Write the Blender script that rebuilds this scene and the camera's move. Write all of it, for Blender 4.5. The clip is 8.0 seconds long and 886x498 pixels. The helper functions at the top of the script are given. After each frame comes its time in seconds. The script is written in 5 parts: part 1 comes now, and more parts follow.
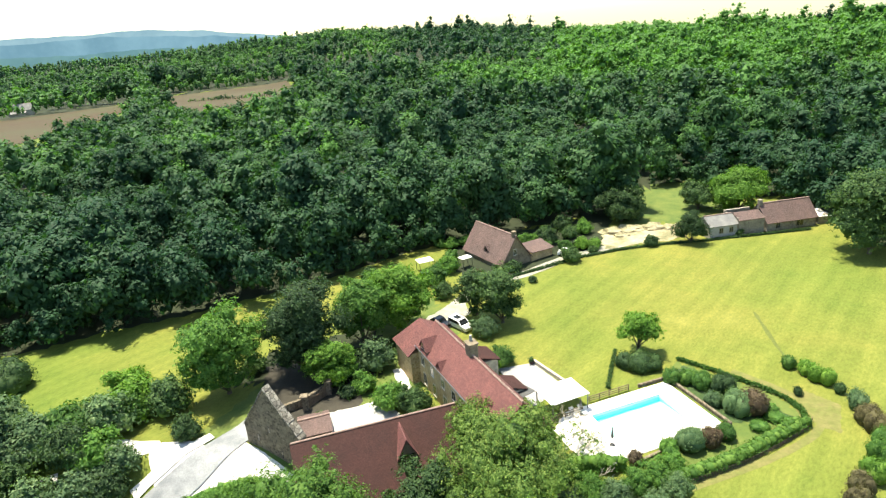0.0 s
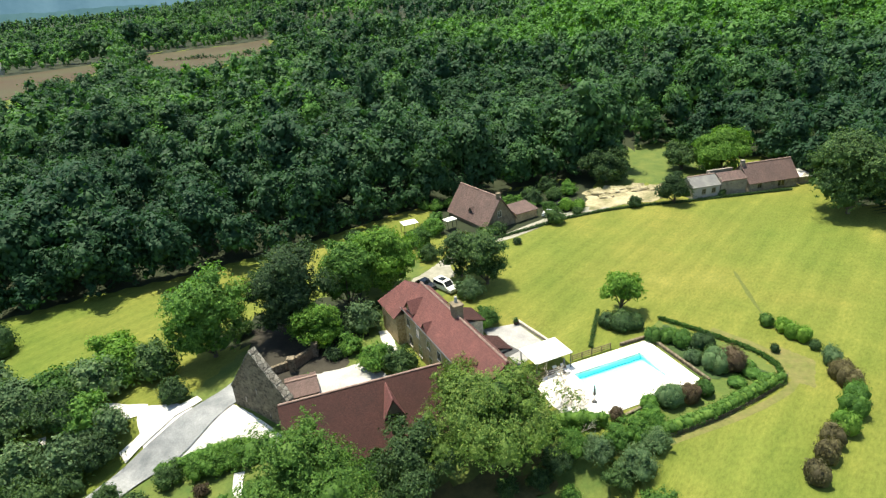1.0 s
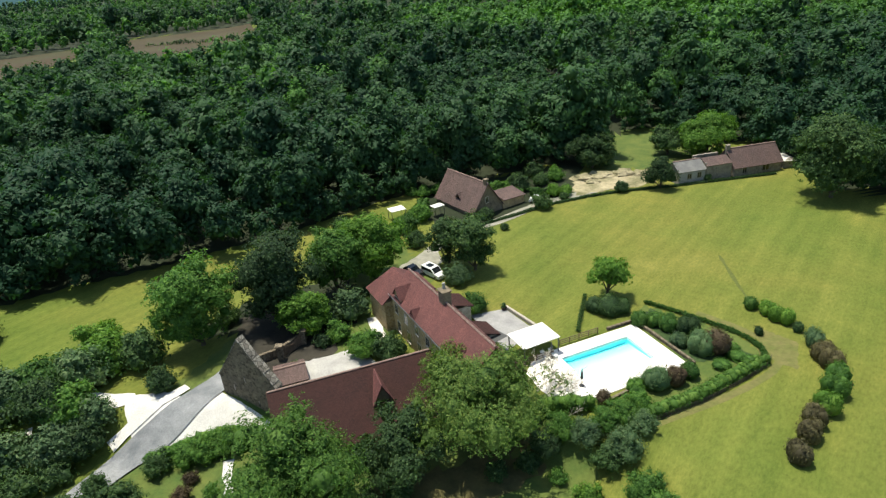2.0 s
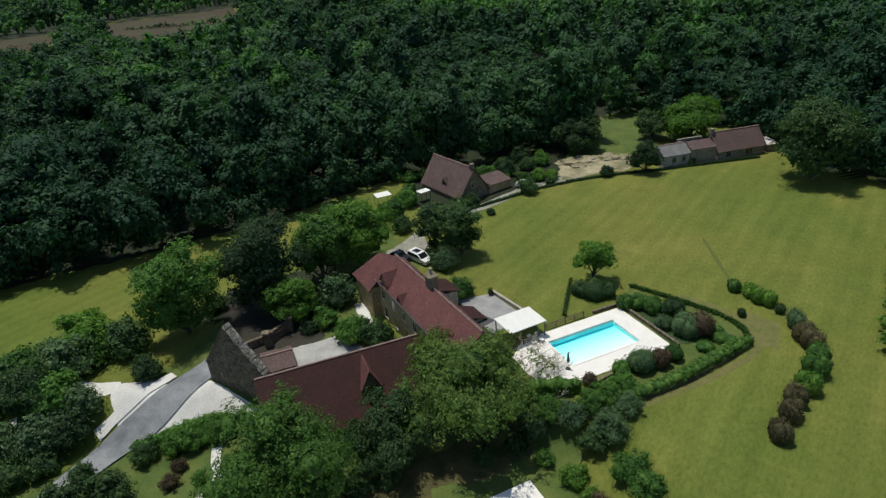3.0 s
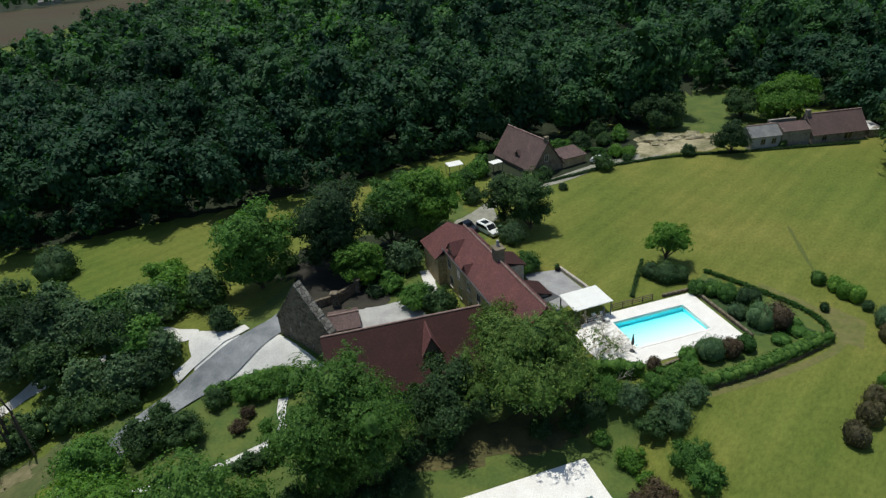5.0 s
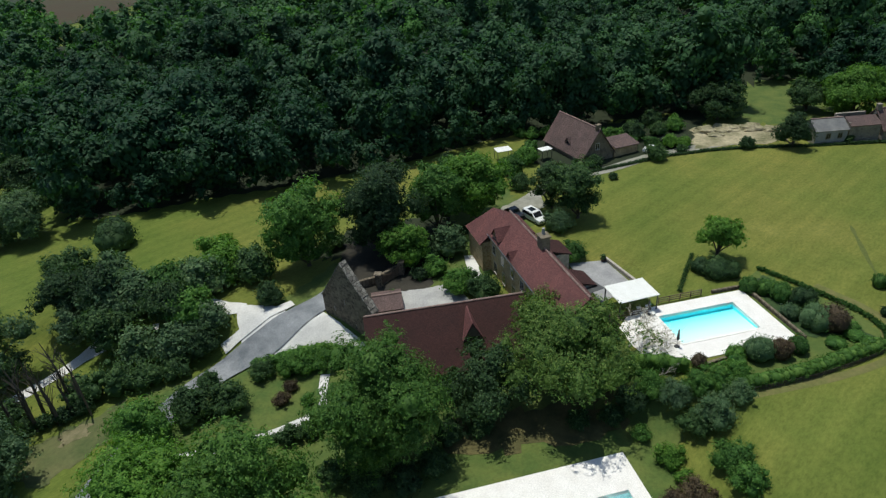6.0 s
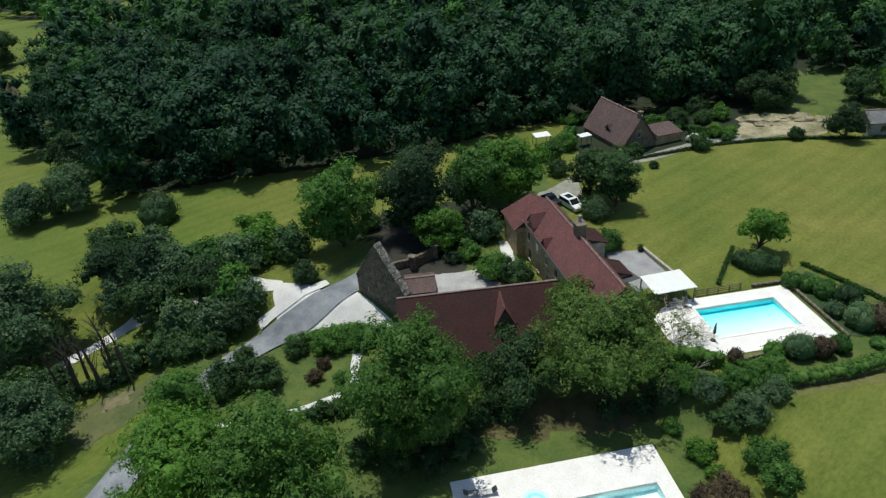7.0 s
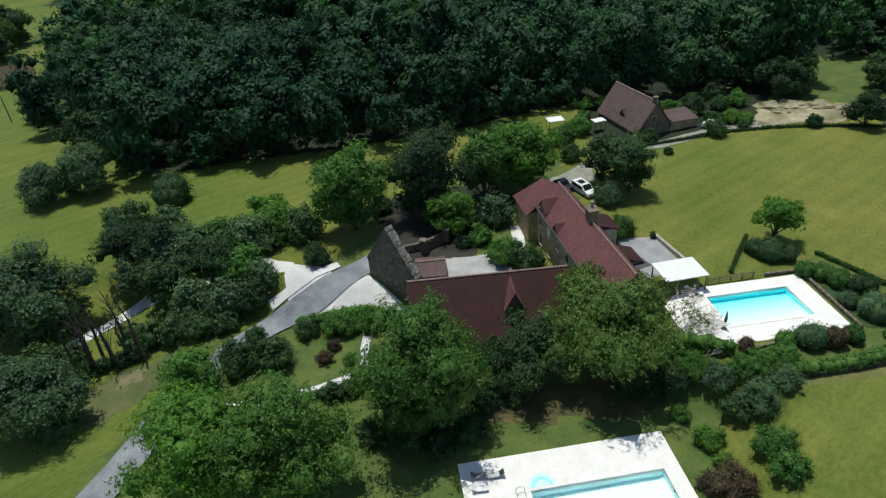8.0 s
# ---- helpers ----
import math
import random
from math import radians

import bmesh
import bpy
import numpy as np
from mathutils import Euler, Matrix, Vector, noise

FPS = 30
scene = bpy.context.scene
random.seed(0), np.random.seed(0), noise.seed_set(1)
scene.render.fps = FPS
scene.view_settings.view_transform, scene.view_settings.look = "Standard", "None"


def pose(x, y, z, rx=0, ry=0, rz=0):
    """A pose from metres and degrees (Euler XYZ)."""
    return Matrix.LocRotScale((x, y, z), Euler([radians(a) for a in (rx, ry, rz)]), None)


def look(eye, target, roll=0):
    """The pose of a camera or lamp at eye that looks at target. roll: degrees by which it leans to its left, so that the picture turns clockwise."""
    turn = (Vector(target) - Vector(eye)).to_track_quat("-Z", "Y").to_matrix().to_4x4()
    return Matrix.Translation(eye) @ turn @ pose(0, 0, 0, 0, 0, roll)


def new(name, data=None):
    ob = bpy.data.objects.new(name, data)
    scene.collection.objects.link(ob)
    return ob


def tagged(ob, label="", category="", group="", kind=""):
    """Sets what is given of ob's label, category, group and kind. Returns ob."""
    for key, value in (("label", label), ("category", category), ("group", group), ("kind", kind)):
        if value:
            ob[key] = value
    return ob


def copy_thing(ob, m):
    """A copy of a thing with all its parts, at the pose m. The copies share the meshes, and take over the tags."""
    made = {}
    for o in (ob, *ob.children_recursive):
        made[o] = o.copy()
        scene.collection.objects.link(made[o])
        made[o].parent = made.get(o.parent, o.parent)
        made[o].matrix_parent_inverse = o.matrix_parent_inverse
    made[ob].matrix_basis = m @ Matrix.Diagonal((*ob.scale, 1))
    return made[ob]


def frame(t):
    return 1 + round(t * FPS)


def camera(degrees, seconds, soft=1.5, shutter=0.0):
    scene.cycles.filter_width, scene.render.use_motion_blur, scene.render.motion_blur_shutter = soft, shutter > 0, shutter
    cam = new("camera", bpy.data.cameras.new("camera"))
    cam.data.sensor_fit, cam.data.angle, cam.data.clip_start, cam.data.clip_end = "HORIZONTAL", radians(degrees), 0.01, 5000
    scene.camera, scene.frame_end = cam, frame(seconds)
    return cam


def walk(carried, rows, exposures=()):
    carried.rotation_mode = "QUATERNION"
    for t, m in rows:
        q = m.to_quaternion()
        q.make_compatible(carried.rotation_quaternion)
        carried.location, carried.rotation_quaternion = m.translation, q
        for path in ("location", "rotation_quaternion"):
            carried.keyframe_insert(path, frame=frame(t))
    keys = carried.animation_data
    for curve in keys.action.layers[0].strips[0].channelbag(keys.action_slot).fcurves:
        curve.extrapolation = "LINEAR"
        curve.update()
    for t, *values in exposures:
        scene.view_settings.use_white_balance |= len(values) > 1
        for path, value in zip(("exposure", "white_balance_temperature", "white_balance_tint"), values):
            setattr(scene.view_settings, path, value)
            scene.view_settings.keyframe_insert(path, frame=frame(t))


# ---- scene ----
cam = camera(71.2, 8.0, soft=1.3)
EYE = (0.0, 0.0, 50.0)
TURNS = [(0.0, 69.93, 4.698, -1.714), (0.5, 67.99, 4.626, -2.431), (1.0, 66.309, 4.524, -3.168), (1.5, 65.577, 4.482, -3.812),
         (3.0, 63.486, 4.305, -5.709), (3.5, 62.817, 4.235, -6.302), (4.0, 62.175, 4.256, -5.34), (4.5, 61.75, 4.224, -1.89),
         (6.0, 60.246, 4.124, 6.208), (6.5, 59.672, 4.174, 8.085), (7.0, 59.035, 4.158, 9.879), (7.5, 58.406, 4.048, 11.059),
         (8.0, 57.649, 3.997, 11.173)]
# a drone that hovers and turns; its camera brightens the picture at first
walk(cam, [(t, pose(*EYE, rx, ry, rz)) for t, rx, ry, rz in TURNS],
     exposures=[(0.0, 1.74, 7550, 1), (0.5, 1.5, 7500, 0.5), (1.0, 1.29, 7500, 0), (1.7, 1.09, 7300, 1), (2.8, -0.22, 6600, 3), (3.5, -0.16, 6560, 3),
                (4.5, -0.14, 6450, 2.5), (6.0, -0.1, 6350, 1), (8.0, -0.05, 6250, 1)])

# ---- light ----
SUN_FROM = Vector((-0.17, 0.21, 0.963)).normalized()
world = bpy.data.worlds.new("sky")
scene.world = world
world.use_nodes = True
wn = world.node_tree.nodes
sky = wn.new("ShaderNodeTexSky")
sky.sky_type, sky.sun_disc = "NISHITA", False
sky.sun_elevation = math.asin(SUN_FROM.z)
sky.sun_rotation = math.atan2(SUN_FROM.x, SUN_FROM.y)
sky.dust_density, sky.air_density, sky.ozone_density = 0.7, 1.0, 1.0
wn["Background"].inputs["Strength"].default_value = 0.11
world.node_tree.links.new(sky.outputs[0], wn["Background"].inputs["Color"])
sun = new("sun", bpy.data.lights.new("sun", "SUN"))
sun.data.energy, sun.data.angle, sun.data.color = 4.0, radians(0.53), (1.0, 0.95, 0.87)
sun.matrix_world = look((0, 0, 300), Vector((0, 0, 300)) - SUN_FROM)


# ---- land ----
def sm(a, b, v):
    u = np.clip((v - a) / (b - a), 0.0, 1.0)
    return u * u * (3 - 2 * u)


CREST = ((-60, 1500, 6), (-24, 1400, 10), (-14, 1350, 29), (-8, 1150, 40), (2, 1000, 27), (12, 860, 16), (24, 720, 11), (60, 680, 12))


def terrain(x, y):
    """Height of the ground: a terrace round the house, a lower garden before it, hills behind."""
    x, y = np.asarray(x, float), np.asarray(y, float)
    d = np.hypot(x, y)
    az = np.where(y > 0, np.degrees(np.arctan2(x, np.maximum(y, 1e-6))), np.where(x > 0, 60.0, -60.0)).clip(-60, 60)
    ds = np.interp(az, [c[0] for c in CREST], [c[1] for c in CREST])
    hs = np.interp(az, [c[0] for c in CREST], [c[2] for c in CREST])
    z = hs * sm(150 + 550 * (1 - sm(-16, 4, az)), ds * 1.02, d)
    z = z - 230 * sm(ds * 1.15, ds * 2.4, d) * sm(-14, -8, az)
    brink = 26 - 10 * sm(49, 58, y)
    return z - 3.5 * sm(0, 8, 69 - y) * sm(0, 12, brink - x)


def ground_z(x, y):
    return float(terrain(x, y))


# ---- materials ----
def material(name, rough=0.8, metal=0.0):
    m = bpy.data.materials.new(name)
    m.use_nodes = True
    b = m.node_tree.nodes["Principled BSDF"]
    b.inputs["Roughness"].default_value, b.inputs["Metallic"].default_value = rough, metal
    b.inputs["Specular IOR Level"].default_value = 0.3
    return m, m.node_tree, b


def node(nt, kind, **inputs):
    n = nt.nodes.new("ShaderNode" + kind)
    for k, v in inputs.items():
        n.inputs[k.replace("_", " ")].default_value = v
    return n


def ramp(nt, fac, stops):
    n = nt.nodes.new("ShaderNodeValToRGB")
    e = n.color_ramp.elements
    while len(e) < len(stops):
        e.new(0.5)
    for el, (p, c) in zip(e, stops):
        el.position, el.color = p, (*c, 1)
    nt.links.new(fac, n.inputs[0])
    return n.outputs[0]


def mixed(nt, fac, a, b, blend="MIX"):
    n = nt.nodes.new("ShaderNodeMix")
    n.data_type, n.blend_type = "RGBA", blend
    for sock, v in ((n.inputs[0], fac), (n.inputs[6], a), (n.inputs[7], b)):
        if isinstance(v, (int, float)):
            sock.default_value = v
        elif isinstance(v, tuple):
            sock.default_value = (*v, 1)
        else:
            nt.links.new(v, sock)
    return n.outputs[2]


def noise_tex(nt, scale, detail=4.0, rough=0.6, vec=None, where="Object"):
    n = node(nt, "TexNoise", Scale=scale, Detail=detail, Roughness=rough)
    if vec is None:
        vec = nt.nodes.new("ShaderNodeTexCoord").outputs[where]
    nt.links.new(vec, n.inputs["Vector"])
    return n.outputs["Fac"]


def bump(nt, b, height, strength=0.4, dist=0.05):
    n = node(nt, "Bump", Strength=strength, Distance=dist)
    nt.links.new(height, n.inputs["Height"])
    nt.links.new(n.outputs[0], b.inputs["Normal"])


def rough_stuff(name, dark, light, scale=1.0, fine=8.0, rough=0.9, bump_d=0.05, metal=0.0, spec=0.3):
    """A surface of one kind with stains at one scale and grain at another."""
    m, nt, b = material(name, rough, metal)
    b.inputs["Specular IOR Level"].default_value = spec
    big, small = noise_tex(nt, scale), noise_tex(nt, fine, 6.0, 0.7)
    base = ramp(nt, big, ((0.3, dark), (0.7, light)))
    grain = ramp(nt, small, ((0.25, (0.72, 0.72, 0.72)), (0.75, (1.15, 1.15, 1.15))))
    nt.links.new(mixed(nt, 1.0, base, grain, "MULTIPLY"), b.inputs["Base Color"])
    bump(nt, b, small, 0.5, bump_d)
    return m


def leaf_mat(name, dark, light, warm=None, tint=False, spread=0.35):
    """Leaves: each one its own shade, with a little light through it."""
    m, nt, b = material(name, 0.68)
    b.inputs["Specular IOR Level"].default_value = 0.22
    g = nt.nodes.new("ShaderNodeNewGeometry")
    base = ramp(nt, g.outputs["Random Per Island"], ((0.0, dark), (0.65, light), (1.0, warm or light)))
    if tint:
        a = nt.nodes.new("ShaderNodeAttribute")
        a.attribute_name = "species_haze"
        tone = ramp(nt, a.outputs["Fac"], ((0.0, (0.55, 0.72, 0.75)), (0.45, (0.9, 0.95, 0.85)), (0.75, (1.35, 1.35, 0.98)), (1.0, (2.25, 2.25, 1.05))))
    else:
        o = nt.nodes.new("ShaderNodeObjectInfo")
        tone = ramp(nt, o.outputs["Random"], ((0.0, (1 - spread, 1 - spread * 0.8, 1 - spread)), (1.0, (1 + spread, 1 + spread, 1.0))))
    col = mixed(nt, 1.0, base, tone, "MULTIPLY")
    nt.links.new(col, b.inputs["Base Color"])
    t = node(nt, "BsdfTranslucent")
    nt.links.new(mixed(nt, 1.0, col, (1.5, 1.7, 0.6), "MULTIPLY"), t.inputs["Color"])
    mix = node(nt, "MixShader", Fac=0.28)
    nt.links.new(b.outputs[0], mix.inputs[1])
    nt.links.new(t.outputs[0], mix.inputs[2])
    nt.links.new(mix.outputs[0], nt.nodes["Material Output"].inputs["Surface"])
    return m


def grass_mat():
    m, nt, b = material("meadow_grass", 0.9)
    b.inputs["Specular IOR Level"].default_value = 0.15
    big = noise_tex(nt, 0.034, 5.0, 0.6)
    mid = noise_tex(nt, 0.16, 5.0, 0.65)
    base = ramp(nt, big, ((0.32, (0.1, 0.13, 0.025)), (0.5, (0.127, 0.144, 0.03)), (0.6, (0.149, 0.152, 0.034)), (0.7, (0.18, 0.176, 0.044))))
    patch_c = ramp(nt, mid, ((0.3, (0.87, 0.91, 0.87)), (0.52, (1.0, 1.0, 1.0)), (0.72, (1.16, 1.1, 1.14))))
    # blades and flecks, drawn out a little along the mower's way
    tb, mb, mc = nt.nodes.new("ShaderNodeTexCoord"), nt.nodes.new("ShaderNodeMapping"), nt.nodes.new("ShaderNodeMapping")
    mb.inputs["Rotation"].default_value, mc.inputs["Scale"].default_value = (0, 0, 0.735), (1.0, 0.4, 1)
    nt.links.new(tb.outputs["Object"], mb.inputs["Vector"])
    nt.links.new(mb.outputs[0], mc.inputs["Vector"])
    fine = noise_tex(nt, 2.6, 6.0, 0.8, mc.outputs[0])
    blade = ramp(nt, fine, ((0.28, (0.62, 0.67, 0.6)), (0.5, (0.98, 0.99, 0.98)), (0.72, (1.34, 1.29, 1.31))))
    col = mixed(nt, 1.0, mixed(nt, 1.0, base, patch_c, "MULTIPLY"), blade, "MULTIPLY")
    # long pale swaths of drier grass along the same way
    md2 = nt.nodes.new("ShaderNodeMapping")
    md2.inputs["Scale"].default_value = (0.22, 0.028, 1)
    nt.links.new(mb.outputs[0], md2.inputs["Vector"])
    streak = ramp(nt, noise_tex(nt, 1.0, 6.0, 0.65, md2.outputs[0]), ((0.33, (0.86, 0.91, 0.86)), (0.5, (1.0, 1.0, 1.0)), (0.66, (1.24, 1.16, 1.22))))
    col = mixed(nt, 1.0, col, streak, "MULTIPLY")
    # damper, greener grass away from the houses, on the lane's side
    td, sd = nt.nodes.new("ShaderNodeTexCoord"), nt.nodes.new("ShaderNodeSeparateXYZ")
    nt.links.new(td.outputs["Object"], sd.inputs[0])
    md = nt.nodes.new("ShaderNodeMapRange")
    md.inputs["From Min"].default_value, md.inputs["From Max"].default_value = -62.0, -14.0
    nt.links.new(sd.outputs["X"], md.inputs["Value"])
    damp = ramp(nt, md.outputs[0], ((0.0, (0.84, 0.95, 0.86)), (1.0, (1.0, 1.0, 1.0))))
    col = mixed(nt, 1.0, col, damp, "MULTIPLY")
    # mowing tracks that run along the meadow
    tc = nt.nodes.new("ShaderNodeTexCoord")
    mp = nt.nodes.new("ShaderNodeMapping")
    mp.inputs["Rotation"].default_value = (0, 0, 0.735)
    nt.links.new(tc.outputs["Object"], mp.inputs["Vector"])
    w = node(nt, "TexWave", Scale=0.11, Distortion=2.2, Detail=3.0, Detail_Scale=0.4)
    nt.links.new(mp.outputs[0], w.inputs["Vector"])
    tracks = ramp(nt, w.outputs["Fac"], ((0.2, (0.96, 0.97, 0.96)), (0.8, (1.04, 1.03, 1.035))))
    nt.links.new(mixed(nt, 1.0, col, tracks, "MULTIPLY"), b.inputs["Base Color"])
    bump(nt, b, fine, 0.7, 0.12)
    return m


def tile_mat(name, dark, light):
    """Small flat clay tiles in courses, weathered."""
    m, nt, b = material(name, 0.8)
    tc = nt.nodes.new("ShaderNodeTexCoord")
    br = node(nt, "TexBrick", Scale=1.0, Mortar_Size=0.012, Bias=0.0, Brick_Width=0.2, Row_Height=0.16)
    br.inputs["Color1"].default_value, br.inputs["Color2"].default_value = (*dark, 1), (*light, 1)
    br.inputs["Mortar"].default_value = (dark[0] * 0.5, dark[1] * 0.5, dark[2] * 0.5, 1)
    nt.links.new(tc.outputs["UV"], br.inputs["Vector"])
    stain = ramp(nt, noise_tex(nt, 0.45, 6.0, 0.7), ((0.3, (0.72, 0.76, 0.78)), (0.7, (1.15, 1.1, 1.08))))
    lichen = ramp(nt, noise_tex(nt, 2.6, 6.0, 0.75), ((0.3, (0.9, 0.9, 0.9)), (0.62, (1.03, 1.03, 1.03)), (0.8, (1.16, 1.2, 1.18))))
    nt.links.new(mixed(nt, 1.0, mixed(nt, 1.0, br.outputs["Color"], stain, "MULTIPLY"), lichen, "MULTIPLY"), b.inputs["Base Color"])
    bump(nt, b, br.outputs["Fac"], 0.5, -0.03)
    return m


def stone_mat(name, dark, light, mortar, size=0.35):
    m, nt, b = material(name, 0.9)
    tc = nt.nodes.new("ShaderNodeTexCoord")
    v = node(nt, "TexVoronoi", Scale=1.0 / size, Randomness=0.9)
    nt.links.new(tc.outputs["Object"], v.inputs["Vector"])
    e = node(nt, "TexVoronoi", Scale=1.0 / size, Randomness=0.9)
    e.feature = "DISTANCE_TO_EDGE"
    nt.links.new(tc.outputs["Object"], e.inputs["Vector"])
    one = nt.nodes.new("ShaderNodeSeparateColor")
    nt.links.new(v.outputs["Color"], one.inputs[0])
    stones = ramp(nt, one.outputs[0], ((0.0, dark), (1.0, light)))
    joint = ramp(nt, e.outputs["Distance"], ((0.02, (1, 1, 1)), (0.09, (0, 0, 0))))
    col = mixed(nt, joint, stones, mortar)
    stain = ramp(nt, noise_tex(nt, 0.6, 5.0, 0.7), ((0.3, (0.62, 0.62, 0.64)), (0.7, (1.12, 1.1, 1.06))))
    nt.links.new(mixed(nt, 1.0, col, stain, "MULTIPLY"), b.inputs["Base Color"])
    bump(nt, b, e.outputs["Distance"], 0.8, 0.08)
    return m


GRASS = grass_mat()
GARDEN = rough_stuff("garden_lawn", (0.054, 0.096, 0.02), (0.122, 0.147, 0.034), 0.25, 2.5)
LITTER_AND_SHADE = rough_stuff("woodland_floor_and_shade", (0.013, 0.021, 0.009), (0.026, 0.034, 0.014), 0.2, 2.0)
GRAVEL = rough_stuff("pale_gravel", (0.54, 0.52, 0.5), (0.7, 0.675, 0.65), 0.3, 6.0)
ROAD = rough_stuff("worn_asphalt", (0.13, 0.14, 0.155), (0.34, 0.345, 0.36), 0.22, 5.0)
GREY_GRAVEL = rough_stuff("grey_gravel", (0.32, 0.31, 0.305), (0.45, 0.435, 0.42), 0.4, 5.0)
PAVING = rough_stuff("grey_paving", (0.25, 0.245, 0.25), (0.35, 0.34, 0.34), 0.5, 6.0)
DECK = rough_stuff("white_stone_paving", (0.76, 0.715, 0.68), (0.85, 0.81, 0.78), 0.6, 7.0)
SOIL = rough_stuff("ploughed_soil", (0.052, 0.028, 0.013), (0.05, 0.048, 0.019), 0.014, 0.35)
STUBBLE = rough_stuff("straw_stubble", (0.045, 0.029, 0.014), (0.064, 0.056, 0.024), 0.018, 0.4)
SAND = rough_stuff("sandy_rubble", (0.12, 0.12, 0.055), (0.46, 0.39, 0.26), 0.2, 1.6, bump_d=0.3)
TILES = tile_mat("red_clay_tiles", (0.12, 0.046, 0.044), (0.172, 0.069, 0.066))
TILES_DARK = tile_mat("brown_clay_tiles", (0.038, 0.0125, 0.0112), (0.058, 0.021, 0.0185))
TILES_OLD = tile_mat("weathered_pink_tiles", (0.108, 0.07, 0.066), (0.165, 0.112, 0.104))
RUBBLE = stone_mat("grey_rubble_masonry", (0.085, 0.068, 0.05), (0.27, 0.22, 0.165), (0.2, 0.165, 0.12))
OCHRE = stone_mat("ochre_limestone", (0.34, 0.24, 0.12), (0.5, 0.37, 0.2), (0.48, 0.38, 0.24), 0.4)
PALE = stone_mat("pale_limestone", (0.36, 0.33, 0.29), (0.52, 0.48, 0.42), (0.5, 0.46, 0.4), 0.4)
RENDERED = rough_stuff("grey_render", (0.24, 0.235, 0.23), (0.36, 0.345, 0.335), 0.4, 5.0)
FARMSTONE = stone_mat("weathered_farm_stone", (0.19, 0.165, 0.14), (0.31, 0.275, 0.235), (0.28, 0.25, 0.21), 0.4)
DRIVE = rough_stuff("grassy_gravel_drive", (0.2, 0.195, 0.155), (0.36, 0.345, 0.3), 0.35, 3.0)
BROWNSTONE = stone_mat("brown_limestone", (0.15, 0.12, 0.085), (0.24, 0.195, 0.14), (0.22, 0.18, 0.13), 0.4)
RIDGE = rough_stuff("mortared_ridge_tile", (0.22, 0.14, 0.12), (0.34, 0.25, 0.22), 1.2, 6.0)
SLATE = rough_stuff("grey_slate", (0.13, 0.13, 0.135), (0.22, 0.215, 0.21), 0.5, 5.0)
COPING = stone_mat("lichened_coping_stone", (0.13, 0.115, 0.1), (0.36, 0.335, 0.29), (0.07, 0.065, 0.055), 0.55)
WOOD = rough_stuff("weathered_wood", (0.09, 0.065, 0.045), (0.19, 0.14, 0.1), 1.5, 9.0)
BARK = rough_stuff("bark", (0.05, 0.04, 0.03), (0.13, 0.11, 0.085), 1.2, 7.0)
CANVAS = rough_stuff("white_canvas", (0.72, 0.71, 0.68), (0.8, 0.79, 0.77), 0.8, 12.0, 0.8, 0.01)
PAINT_W = rough_stuff("white_car_paint", (0.76, 0.76, 0.76), (0.8, 0.8, 0.8), 1.0, 20.0, 0.25, 0.0, 0.0, 0.5)
PAINT_R = rough_stuff("red_car_paint", (0.5, 0.02, 0.02), (0.58, 0.03, 0.025), 1.0, 20.0, 0.25, 0.0, 0.0, 0.5)
PAINT_D = rough_stuff("dark_car_paint", (0.02, 0.022, 0.025), (0.03, 0.03, 0.035), 1.0, 20.0, 0.25, 0.0, 0.0, 0.5)
RUBBER = rough_stuff("black_rubber", (0.02, 0.02, 0.02), (0.03, 0.03, 0.03), 3.0, 20.0)
GLASS = rough_stuff("dark_window_glass", (0.012, 0.014, 0.017), (0.02, 0.023, 0.027), 0.5, 3.0, 0.08, 0.0, 0.0, 0.6)
METAL = rough_stuff("grey_metal", (0.3, 0.3, 0.3), (0.4, 0.4, 0.4), 1.0, 12.0, 0.4, 0.01, 1.0)
DARKMETAL = rough_stuff("dark_metal", (0.05, 0.05, 0.05), (0.09, 0.09, 0.09), 1.0, 12.0, 0.5, 0.01)
LINER = rough_stuff("turquoise_pool_liner", (0.14, 0.8, 0.88), (0.18, 0.84, 0.91), 0.4, 4.0, 0.5, 0.01)
POOL_FLOOR = rough_stuff("pale_pool_floor", (0.32, 0.78, 0.85), (0.38, 0.82, 0.88), 0.4, 4.0, 0.5, 0.01)
POOL_PALE = rough_stuff("pale_pool_lining", (0.6, 0.83, 0.85), (0.66, 0.86, 0.88), 0.4, 4.0, 0.5, 0.01)
# near-black: courtyard soil with the trees' shade put into its colour
EARTH_AND_SHADE = rough_stuff("dark_earth_and_shade", (0.018, 0.017, 0.014), (0.048, 0.042, 0.032), 0.3, 2.6)
UNDER_TREES = rough_stuff("brown_leaf_litter_lawn", (0.055, 0.056, 0.02), (0.13, 0.11, 0.042), 0.35, 2.4)
GROUND_COVER = rough_stuff("leafy_ground_cover", (0.02, 0.045, 0.013), (0.055, 0.092, 0.028), 0.5, 2.2, bump_d=0.25)
TWIG = rough_stuff("pale_dead_twig", (0.4, 0.36, 0.29), (0.6, 0.54, 0.45), 1.2, 7.0)
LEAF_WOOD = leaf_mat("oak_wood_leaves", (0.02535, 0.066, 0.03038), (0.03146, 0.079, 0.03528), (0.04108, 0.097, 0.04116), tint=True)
LEAF_TREE = leaf_mat("garden_tree_leaves", (0.036, 0.092, 0.024), (0.068, 0.15, 0.036), (0.11, 0.2, 0.048))
LEAF_BRIGHT = leaf_mat("bright_leaves", (0.0561, 0.132, 0.0198), (0.099, 0.2068, 0.0308), (0.1562, 0.264, 0.0462), spread=0.2)
